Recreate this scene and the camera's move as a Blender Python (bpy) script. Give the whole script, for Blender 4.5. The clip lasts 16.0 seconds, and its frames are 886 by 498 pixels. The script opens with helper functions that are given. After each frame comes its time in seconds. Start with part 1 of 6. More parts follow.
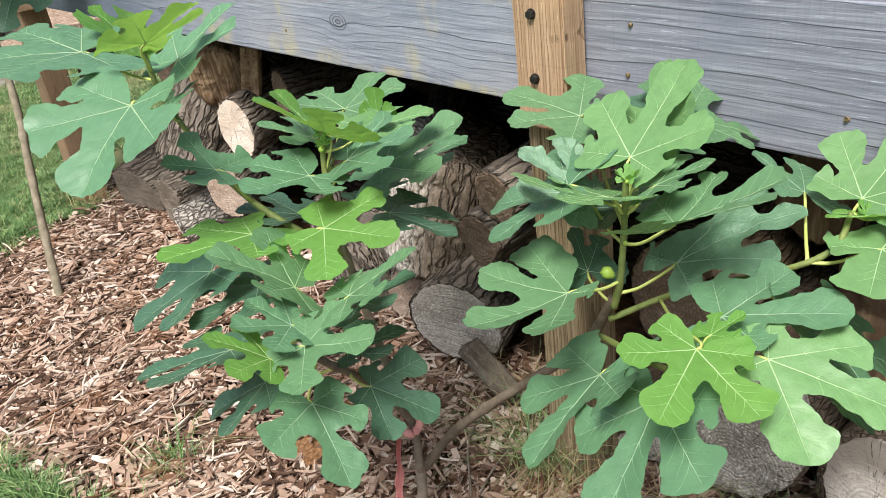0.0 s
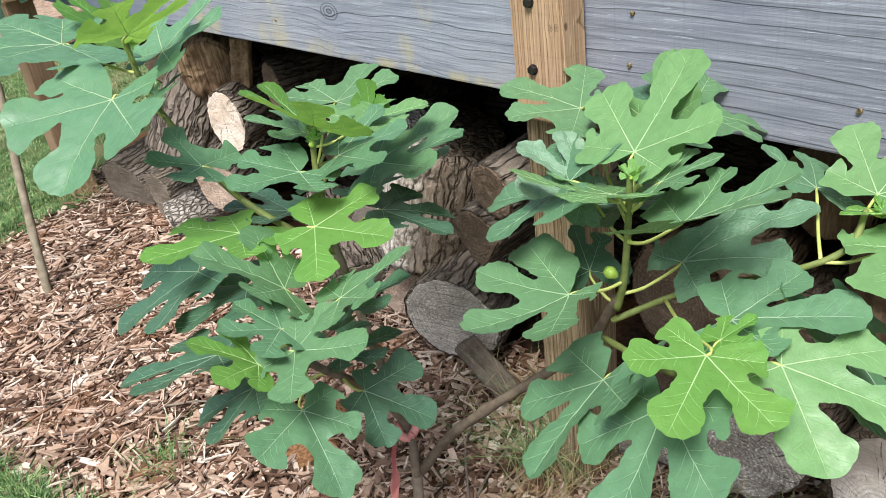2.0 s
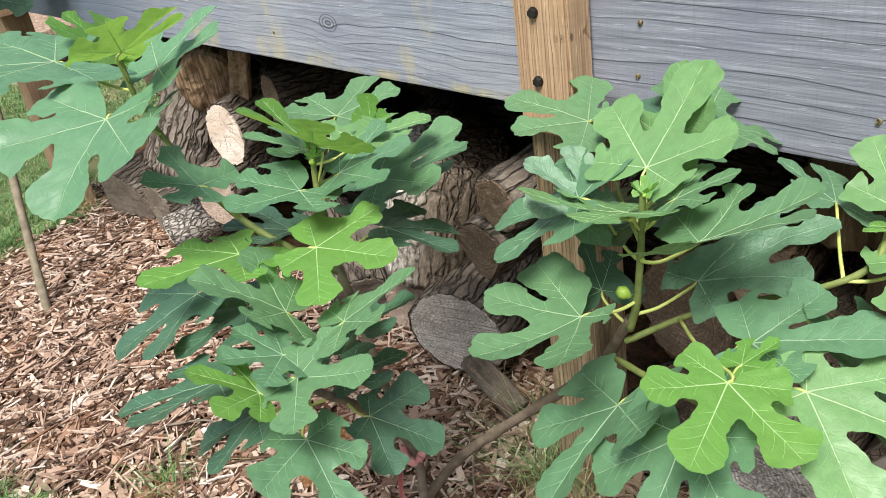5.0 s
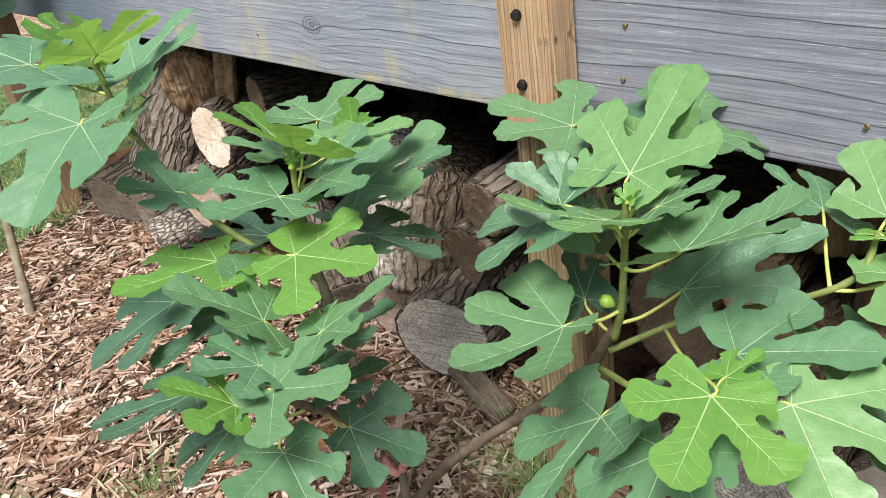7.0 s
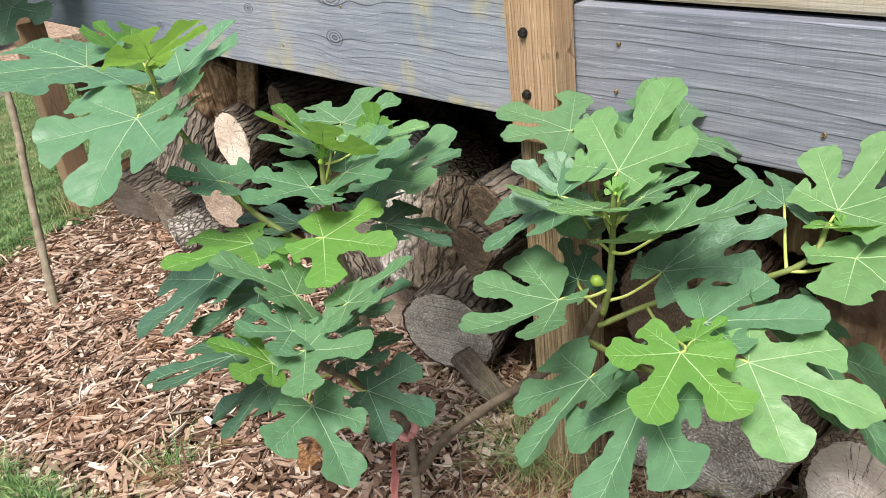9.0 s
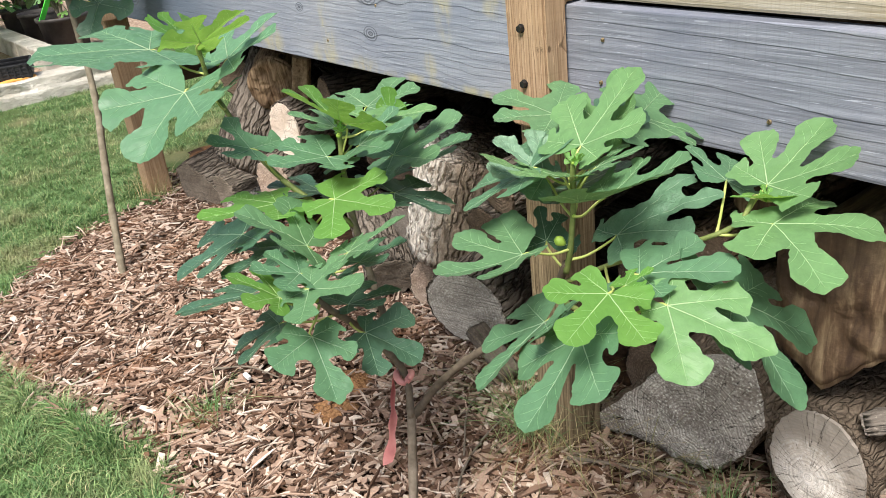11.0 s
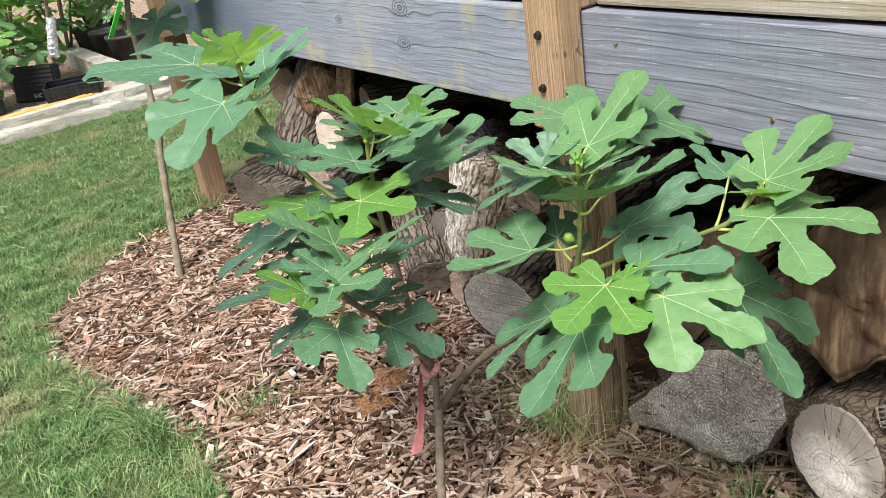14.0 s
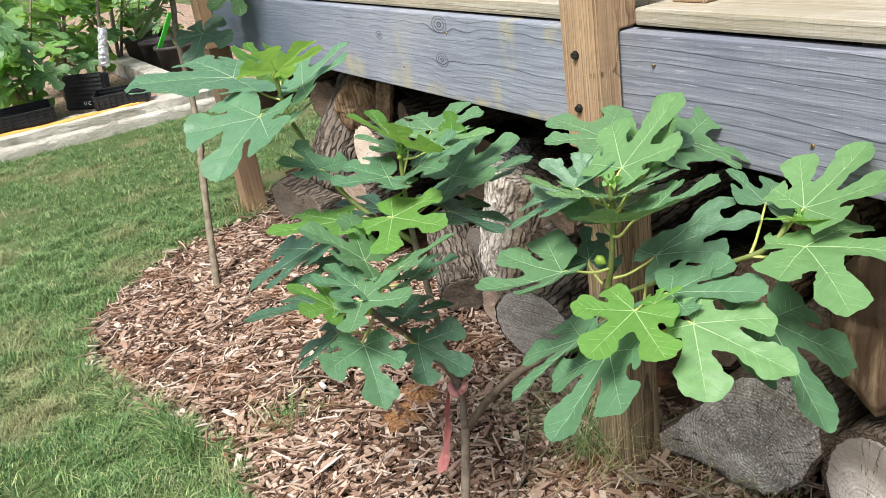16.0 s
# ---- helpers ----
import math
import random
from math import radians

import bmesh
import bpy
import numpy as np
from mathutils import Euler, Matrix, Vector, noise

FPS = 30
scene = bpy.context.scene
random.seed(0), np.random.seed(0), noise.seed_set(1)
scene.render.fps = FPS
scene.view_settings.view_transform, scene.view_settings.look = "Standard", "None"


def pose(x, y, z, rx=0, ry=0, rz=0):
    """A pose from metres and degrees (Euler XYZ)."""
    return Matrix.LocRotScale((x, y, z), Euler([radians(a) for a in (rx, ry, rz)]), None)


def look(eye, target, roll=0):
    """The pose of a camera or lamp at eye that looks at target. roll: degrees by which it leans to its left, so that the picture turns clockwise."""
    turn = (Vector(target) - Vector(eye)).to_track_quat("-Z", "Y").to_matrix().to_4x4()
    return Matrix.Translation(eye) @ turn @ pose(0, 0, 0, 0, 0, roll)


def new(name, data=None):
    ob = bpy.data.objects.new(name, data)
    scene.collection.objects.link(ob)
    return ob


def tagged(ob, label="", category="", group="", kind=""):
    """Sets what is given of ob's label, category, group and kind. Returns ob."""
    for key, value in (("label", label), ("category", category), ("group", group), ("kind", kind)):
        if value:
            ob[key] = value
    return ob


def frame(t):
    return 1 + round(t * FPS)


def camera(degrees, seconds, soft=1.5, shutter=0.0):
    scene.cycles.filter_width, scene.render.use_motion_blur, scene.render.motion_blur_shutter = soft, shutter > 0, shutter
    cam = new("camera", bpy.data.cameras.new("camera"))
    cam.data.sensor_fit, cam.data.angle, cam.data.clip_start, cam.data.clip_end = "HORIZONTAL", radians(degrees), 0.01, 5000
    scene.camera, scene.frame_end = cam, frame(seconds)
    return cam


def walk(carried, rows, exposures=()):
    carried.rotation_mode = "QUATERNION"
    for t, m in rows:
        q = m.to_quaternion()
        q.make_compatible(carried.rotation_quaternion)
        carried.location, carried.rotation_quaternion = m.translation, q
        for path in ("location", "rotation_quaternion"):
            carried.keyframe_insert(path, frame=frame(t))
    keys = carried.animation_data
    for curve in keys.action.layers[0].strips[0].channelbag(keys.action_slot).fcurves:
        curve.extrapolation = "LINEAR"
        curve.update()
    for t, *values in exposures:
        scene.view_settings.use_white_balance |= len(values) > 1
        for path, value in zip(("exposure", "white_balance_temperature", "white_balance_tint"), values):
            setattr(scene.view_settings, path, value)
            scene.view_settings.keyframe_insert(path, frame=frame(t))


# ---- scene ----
cam = camera(55.7, 16.0, soft=0.45)

PATH = [
    (0, (0.804, -0.915, 1.107), (-0.543, 0.231, 0.173), -7.6),
    (0.5, (0.8, -0.908, 1.104), (-0.545, 0.233, 0.162), -7.6),
    (1, (0.793, -0.907, 1.101), (-0.546, 0.239, 0.156), -7.5),
    (1.5, (0.781, -0.9, 1.098), (-0.554, 0.247, 0.147), -7.6),
    (2, (0.774, -0.888, 1.097), (-0.559, 0.256, 0.142), -7.8),
    (2.5, (0.771, -0.885, 1.092), (-0.562, 0.263, 0.141), -7.9),
    (3, (0.779, -0.884, 1.1), (-0.56, 0.263, 0.155), -7.9),
    (5.3, (0.744, -0.86, 1.098), (-0.595, 0.285, 0.151), -8.7),
    (5.5, (0.745, -0.856, 1.098), (-0.593, 0.289, 0.149), -8.7),
    (6, (0.747, -0.852, 1.095), (-0.582, 0.298, 0.14), -8.7),
    (6.5, (0.744, -0.839, 1.094), (-0.585, 0.313, 0.142), -8.8),
    (7, (0.741, -0.842, 1.094), (-0.588, 0.314, 0.148), -8.5),
    (7.5, (0.74, -0.846, 1.094), (-0.597, 0.309, 0.156), -8.5),
    (8, (0.753, -0.857, 1.101), (-0.584, 0.301, 0.167), -8.2),
    (8.5, (0.785, -0.895, 1.114), (-0.551, 0.273, 0.192), -7.6),
    (9, (0.826, -0.945, 1.122), (-0.511, 0.231, 0.212), -7.0),
    (9.2, (0.835, -0.966, 1.124), (-0.501, 0.216, 0.219), -6.6),
    (11.3, (1.066, -0.979, 1.119), (-0.412, 0.052, 0.253), -7.1),
    (11.5, (1.086, -0.974, 1.136), (-0.404, 0.03, 0.258), -7.7),
    (12, (1.12, -0.971, 1.13), (-0.408, -0.008, 0.271), -8.4),
    (12.5, (1.134, -0.964, 1.132), (-0.411, -0.02, 0.283), -8.8),
    (13, (1.126, -0.969, 1.132), (-0.422, -0.029, 0.285), -8.9),
    (13.5, (1.13, -0.971, 1.131), (-0.421, -0.028, 0.292), -9.0),
    (14, (1.123, -0.963, 1.127), (-0.429, -0.017, 0.293), -9.1),
    (14.5, (1.126, -0.958, 1.128), (-0.426, -0.011, 0.295), -9.2),
    (15, (1.125, -0.961, 1.132), (-0.427, -0.014, 0.299), -9.2),
    (15.5, (1.122, -0.955, 1.132), (-0.448, -0.026, 0.312), -9.0),
    (16, (1.124, -0.948, 1.129), (-0.487, -0.067, 0.338), -8.6),
]
walk(cam, [(t, look(eye, target, roll)) for t, eye, target, roll in PATH], ((0, 0.78, 6400, 10), (1.5, 0.78, 6350, 10), (2.8, 0.8, 6080, 10), (3.4, 0.8, 6080, 10), (5.5, 0.78, 6480, 10), (9.2, 0.78, 6540, 10), (12.0, 0.78, 6430, 10), (16, 0.78, 6400, 10)))

# world: bright overcast sky, a soft wide sun from above and behind the camera
world = bpy.data.worlds.new("overcast")
scene.world = world
world.use_nodes = True
wn = world.node_tree.nodes
sky = wn.new("ShaderNodeTexSky")
sky.sky_type = "NISHITA"
sky.sun_disc = False
sky.sun_elevation, sky.sun_rotation = radians(59), radians(151)
sky.air_density, sky.dust_density, sky.ozone_density = 1.0, 4.0, 1.0
wn["Background"].inputs["Strength"].default_value = 0.092
world.node_tree.links.new(sky.outputs[0], wn["Background"].inputs["Color"])
sun = new("sun", bpy.data.lights.new("sun", "SUN"))
sun.data.energy, sun.data.angle, sun.data.color = 3.6, radians(22), (1.0, 0.97, 0.92)
sun.matrix_world = look((1.42, -2.6, 4.9), (0, 0, 0))

# ---- materials ----


class Nodes:
    """Short hand for building a node material."""

    def __init__(self, name, rough=0.8, spec=0.3):
        self.mat = bpy.data.materials.new(name)
        self.mat.use_nodes = True
        self.tree = self.mat.node_tree
        self.bsdf = self.tree.nodes["Principled BSDF"]
        self.bsdf.inputs["Roughness"].default_value = rough
        self.bsdf.inputs["Specular IOR Level"].default_value = spec
        self.coord = self.tree.nodes.new("ShaderNodeTexCoord").outputs["Object"]

    def put(self, socket, value):
        if isinstance(value, bpy.types.NodeSocket):
            self.tree.links.new(value, socket)
        else:
            socket.default_value = value

    def stretch(self, scale, source=None, rotate=(0, 0, 0)):
        n = self.tree.nodes.new("ShaderNodeMapping")
        self.put(n.inputs["Vector"], source or self.coord)
        n.inputs["Scale"].default_value = scale
        n.inputs["Rotation"].default_value = [radians(a) for a in rotate]
        return n.outputs[0]

    def noise(self, scale, vector=None, detail=4.0, rough=0.6, distort=0.0):
        n = self.tree.nodes.new("ShaderNodeTexNoise")
        self.put(n.inputs["Vector"], vector or self.coord)
        n.inputs["Scale"].default_value, n.inputs["Detail"].default_value = scale, detail
        n.inputs["Roughness"].default_value, n.inputs["Distortion"].default_value = rough, distort
        return n.outputs[0]

    def voronoi(self, scale, vector=None, feature="F1"):
        n = self.tree.nodes.new("ShaderNodeTexVoronoi")
        n.feature = feature
        self.put(n.inputs["Vector"], vector or self.coord)
        n.inputs["Scale"].default_value = scale
        return n.outputs["Distance"]

    def math(self, op, a, b=0.0, c=0.0):
        n = self.tree.nodes.new("ShaderNodeMath")
        n.operation = op
        for socket, value in zip(n.inputs, (a, b, c)):
            self.put(socket, value)
        return n.outputs[0]

    def span(self, value, lo, hi, to_lo=0.0, to_hi=1.0):
        n = self.tree.nodes.new("ShaderNodeMapRange")
        n.interpolation_type = "SMOOTHSTEP"
        for socket, v in zip(n.inputs, (value, lo, hi, to_lo, to_hi)):
            self.put(socket, v)
        return n.outputs[0]

    def ramp(self, value, *stops):
        n = self.tree.nodes.new("ShaderNodeValToRGB")
        self.put(n.inputs[0], value)
        e = n.color_ramp.elements
        while len(e) < len(stops):
            e.new(0.5)
        for el, (at, col) in zip(e, stops):
            el.position, el.color = at, (*col, 1)
        return n.outputs[0]

    def mix(self, fac, a, b, blend="MIX"):
        n = self.tree.nodes.new("ShaderNodeMix")
        n.data_type, n.blend_type = "RGBA", blend
        self.put(n.inputs["Factor"], fac)
        self.put(n.inputs["A"], (*a, 1) if isinstance(a, tuple) else a)
        self.put(n.inputs["B"], (*b, 1) if isinstance(b, tuple) else b)
        return n.outputs["Result"]

    def axis(self, which, source=None):
        n = self.tree.nodes.new("ShaderNodeSeparateXYZ")
        self.put(n.inputs[0], source or self.coord)
        return n.outputs[which]

    def chance(self):
        return self.tree.nodes.new("ShaderNodeObjectInfo").outputs["Random"]

    def island(self):
        return self.tree.nodes.new("ShaderNodeNewGeometry").outputs["Random Per Island"]

    def done(self, colour, height=None, strength=0.3, distance=0.002, rough=None):
        self.put(self.bsdf.inputs["Base Color"], (*colour, 1) if isinstance(colour, tuple) else colour)
        if height is not None:
            b = self.tree.nodes.new("ShaderNodeBump")
            b.inputs["Strength"].default_value, b.inputs["Distance"].default_value = strength, distance
            self.put(b.inputs["Height"], height)
            self.put(self.bsdf.inputs["Normal"], b.outputs[0])
        if rough is not None:
            self.put(self.bsdf.inputs["Roughness"], rough)
        return self.mat


def board_wood(name, light, dark, along, knots=(), stains=(), wave=(1.0, 0.04), band=34.0, blotch=0.45, streaks=0.92, end_dark=None):
    """Sawn board: growth lines along one axis (0 x, 1 y, 2 z), knots that bend them, lichen stains. wave: how often and how far the lines wander."""
    m = Nodes(name, rough=0.85, spec=0.2)
    across = 2 if along == 0 else 0

    def grain(on, off, detail=2, rough=0.6):
        return m.noise(1.0, m.stretch([on if i == along else off for i in range(3)]), detail=detail, rough=rough)

    line = m.math("MULTIPLY_ADD", grain(2.2 * wave[0], 3.0), wave[1], m.axis(across))
    line = m.math("MULTIPLY_ADD", grain(0.6, 14.0), 0.03, line)
    line = m.math("MULTIPLY_ADD", grain(9.0, 9.0, 3), 0.006, line)
    spots = None
    for kx, kz, size in knots:
        dx = m.math("MULTIPLY", m.math("SUBTRACT", m.axis(along), kx), 0.6)
        dz = m.math("SUBTRACT", m.axis(across), kz)
        d2 = m.math("ADD", m.math("MULTIPLY", dx, dx), m.math("MULTIPLY", dz, dz))
        d = m.math("SQRT", d2)
        near = m.math("EXPONENT", m.math("DIVIDE", d2, -5.0 * size * size))
        line = m.math("MULTIPLY_ADD", m.math("MULTIPLY", near, dz), -0.8, line)
        loops = m.math("MULTIPLY", m.math("SINE", m.math("MULTIPLY", m.math("MULTIPLY_ADD", m.noise(60.0), 0.006, d), 6.283 / (size * 0.32))), 0.5)
        core = m.math("MULTIPLY", m.span(d, size * 0.85, size * 1.1, 1.0, 0.0), m.math("ADD", m.math("ADD", loops, 0.35), m.span(d, 0.0, size * 0.4, 0.6, 0.0)))
        spots = core if spots is None else m.math("MAXIMUM", spots, core)
    turns = m.math("MULTIPLY", line, band)
    phase = m.math("FRACT", turns)
    die = m.tree.nodes.new("ShaderNodeTexWhiteNoise")
    die.noise_dimensions = "1D"
    m.put(die.inputs["W"], m.math("FLOOR", turns))
    force = m.span(die.outputs["Value"], 0.05, 0.95, 0.2, 1.0)
    fade = m.span(grain(1.3, 30.0), 0.25, 0.55, 0.35, 1.0)
    thin = m.math("MULTIPLY", m.math("MULTIPLY", m.math("POWER", phase, 9.0), m.span(phase, 0.94, 1.0, 1.0, 0.0)), m.math("MULTIPLY", force, fade))
    thin = m.math("MINIMUM", m.math("MULTIPLY", thin, 1.7), 1.0)
    soft = m.math("MULTIPLY", m.math("POWER", phase, 2.0), 0.28)
    fibre = grain(6.0, 260.0, 5, 0.7)
    scratch = m.span(grain(22.0, 420.0, 2), 0.66, 0.73)
    broad = grain(2.4, 12.0, 3)
    sawn = grain(330.0, 9.0, 2)
    colour = m.ramp(fibre, (0.36, dark), (0.64, light))
    colour = m.mix(m.span(broad, 0.35, 0.75, 0.0, blotch), colour, tuple(c * 0.75 for c in light))
    colour = m.mix(soft, colour, dark)
    colour = m.mix(m.span(sawn, 0.5, 0.72, 0.0, 0.16), colour, tuple(c * 0.6 for c in dark))
    colour = m.mix(m.math("MULTIPLY", thin, streaks), colour, tuple(c * 0.3 for c in dark))
    colour = m.mix(m.math("MULTIPLY", scratch, 0.55), colour, tuple(min(0.9, c * 1.7) for c in light))
    tint = m.noise(1.0, m.stretch((2.2, 2.2, 5.0)), detail=5, rough=0.6)
    colour = m.mix(m.span(tint, 0.5, 0.66, 0.0, 0.3), colour, (light[0] * 1.18, light[1] * 1.1, light[2] * 0.98))
    colour = m.mix(m.span(tint, 0.34, 0.46, 0.4, 0.0), colour, (dark[0] * 1.1, dark[1] * 1.15, dark[2] * 1.25))
    # board colour runs darker and bluer between two positions along its length
    if end_dark:
        toward_end = m.math("MULTIPLY", m.span(m.axis(along), end_dark[0], end_dark[1]), m.span(grain(1.6, 9.0, 4), 0.3, 0.55, 0.6, 1.0))
        colour = m.mix(toward_end, colour, (dark[0] * 0.72, dark[1] * 0.8, dark[2] * 0.86))
    if spots is not None:
        colour = m.mix(m.math("MULTIPLY", spots, 0.85), colour, tuple(c * 0.35 for c in dark))
    if stains:
        total = None
        ragged = m.noise(24.0, m.stretch((1, 1, 0.5)), detail=5)
        for sx, sz, wx, wz in stains:
            ax = m.math("DIVIDE", m.math("SUBTRACT", m.axis(along), sx), wx)
            az = m.math("DIVIDE", m.math("SUBTRACT", m.axis(across), sz), wz)
            dd = m.math("ADD", m.math("MULTIPLY", ax, ax), m.math("MULTIPLY", az, az))
            spot = m.math("MULTIPLY", m.span(dd, 0.0, 1.9, 1.0, 0.0), m.span(ragged, 0.36, 0.7))
            total = spot if total is None else m.math("MAXIMUM", total, spot)
        colour = m.mix(m.math("MULTIPLY", total, 0.62), colour, (0.46, 0.40, 0.18))
    height = m.math("MULTIPLY_ADD", thin, -0.9, fibre)
    return m.done(colour, height, 0.6, 0.0018)


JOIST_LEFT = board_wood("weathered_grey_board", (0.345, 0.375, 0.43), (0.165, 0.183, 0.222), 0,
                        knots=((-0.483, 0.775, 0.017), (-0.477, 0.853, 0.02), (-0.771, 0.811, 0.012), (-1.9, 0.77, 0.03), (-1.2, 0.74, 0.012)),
                        stains=((-0.66, 0.775, 0.028, 0.06), (-0.685, 0.705, 0.05, 0.03), (-0.518, 0.70, 0.05, 0.022), (-0.228, 0.845, 0.024, 0.065), (-0.3, 0.692, 0.32, 0.014), (-0.285, 0.73, 0.02, 0.025), (-0.95, 0.72, 0.06, 0.04), (-0.06, 0.855, 0.05, 0.02)), wave=(2.0, 0.045), band=62.0, streaks=0.72, end_dark=(-0.95, -1.5))
JOIST_RIGHT = board_wood("weathered_grey_board_plain", (0.298, 0.316, 0.365), (0.134, 0.144, 0.173), 0, knots=((1.2, 0.75, 0.02),), wave=(0.5, 0.06), band=40.0, streaks=0.7)
DECK_WOOD = board_wood("deck_board_wood", (0.50, 0.46, 0.38), (0.24, 0.20, 0.12), 0, band=50.0)
POST_WOOD = board_wood("tan_post_wood", (0.50, 0.35, 0.22), (0.28, 0.175, 0.10), 2, knots=((0.811, 0.0705, 0.0035), (0.812, 0.0795, 0.0035)), wave=(0.6, 0.02), band=170.0, blotch=0.3)
OLD_POST_WOOD = board_wood("aged_post_wood", (0.40, 0.31, 0.19), (0.10, 0.07, 0.038), 2, wave=(0.7, 0.025), band=125.0, blotch=0.3)
# under-deck timber, its shade put into the dark brown
SHADED_WOOD = board_wood("shaded_under_deck_wood", (0.12, 0.08, 0.05), (0.06, 0.04, 0.025), 1, band=40.0)


def bark_material(name, light, dark, deep, long=0.11, fine=58.0, furrow=1.0, bare=None):
    """Furrowed bark: stretched uneven plates with dark cracks between them."""
    m = Nodes(name, rough=0.95, spec=0.1)
    bend = m.tree.nodes.new("ShaderNodeTexNoise")
    m.put(bend.inputs["Vector"], m.coord)
    bend.inputs["Scale"].default_value, bend.inputs["Detail"].default_value = 28.0, 4.0
    warped = m.mix(0.022, m.coord, bend.outputs["Color"])
    plate = m.voronoi(fine, m.stretch((1, 1, long), warped), "DISTANCE_TO_EDGE")
    crack = m.span(m.math("MULTIPLY_ADD", m.noise(55.0, m.stretch((1, 1, 0.5)), detail=4), 0.22, plate), 0.06, 0.30)
    fibre = m.noise(1.0, m.stretch((150.0, 150.0, 45.0)), detail=5, rough=0.65)
    flake = m.noise(90.0, m.stretch((1, 1, 0.6)), detail=5, rough=0.65)
    worn = m.noise(11.0, detail=4)
    colour = m.ramp(m.math("MULTIPLY_ADD", fibre, 0.6, m.math("MULTIPLY", flake, 0.4)), (0.36, dark), (0.64, light))
    colour = m.mix(m.span(worn, 0.4, 0.66, 0.0, 0.5), colour, dark)
    colour = m.mix(m.span(flake, 0.56, 0.74, 0.0, 0.5), colour, tuple(min(0.9, c * 1.3) for c in light))
    colour = m.mix(m.math("MULTIPLY", m.span(crack, 0.0, 1.0, 1.0, 0.0), m.span(flake, 0.2, 0.6, furrow, 0.55 * furrow)), colour, deep)
    # paler on one side: worn flakes plus the sky light falling there
    if bare:
        side = m.span(m.math("MULTIPLY_ADD", m.noise(22.0, m.stretch((1, 1, 0.4)), detail=5), 0.14, m.math("SUBTRACT", m.axis(1), m.math("MULTIPLY", m.axis(0), 0.6))), 0.05, 0.17)
        colour = m.mix(m.math("MULTIPLY", side, m.span(flake, 0.34, 0.62, 0.1, 0.95)), colour, bare)
    height = m.math("ADD", m.math("MULTIPLY", crack, 1.2 * furrow), m.math("ADD", m.math("MULTIPLY", flake, 0.7), m.math("MULTIPLY", fibre, 0.35)))
    return m.done(colour, height, 1.0, 0.008)


BARK = bark_material("furrowed_bark", (0.27, 0.232, 0.192), (0.12, 0.097, 0.077), (0.022, 0.017, 0.013))
BARK_PALE = bark_material("pale_furrowed_bark", (0.46, 0.375, 0.29), (0.20, 0.15, 0.11), (0.05, 0.036, 0.026), 0.13, 52.0, 0.75, (0.86, 0.79, 0.70))
BARK_MID = bark_material("grey_flaky_bark", (0.50, 0.46, 0.41), (0.24, 0.21, 0.175), (0.05, 0.04, 0.032), 0.5, 90.0)
BARK_BROWN = bark_material("brown_bark", (0.22, 0.155, 0.10), (0.11, 0.074, 0.046), (0.025, 0.016, 0.01))
BARK_WORN = bark_material("worn_brown_bark", (0.20, 0.158, 0.118), (0.11, 0.083, 0.061), (0.05, 0.036, 0.026), 0.3, 90.0, 0.5)
# bark colour lowered to hold the shade deep in the pile
BARK_SHADED = bark_material("shade_dark_bark", (0.075, 0.06, 0.048), (0.035, 0.027, 0.021), (0.01, 0.008, 0.006))


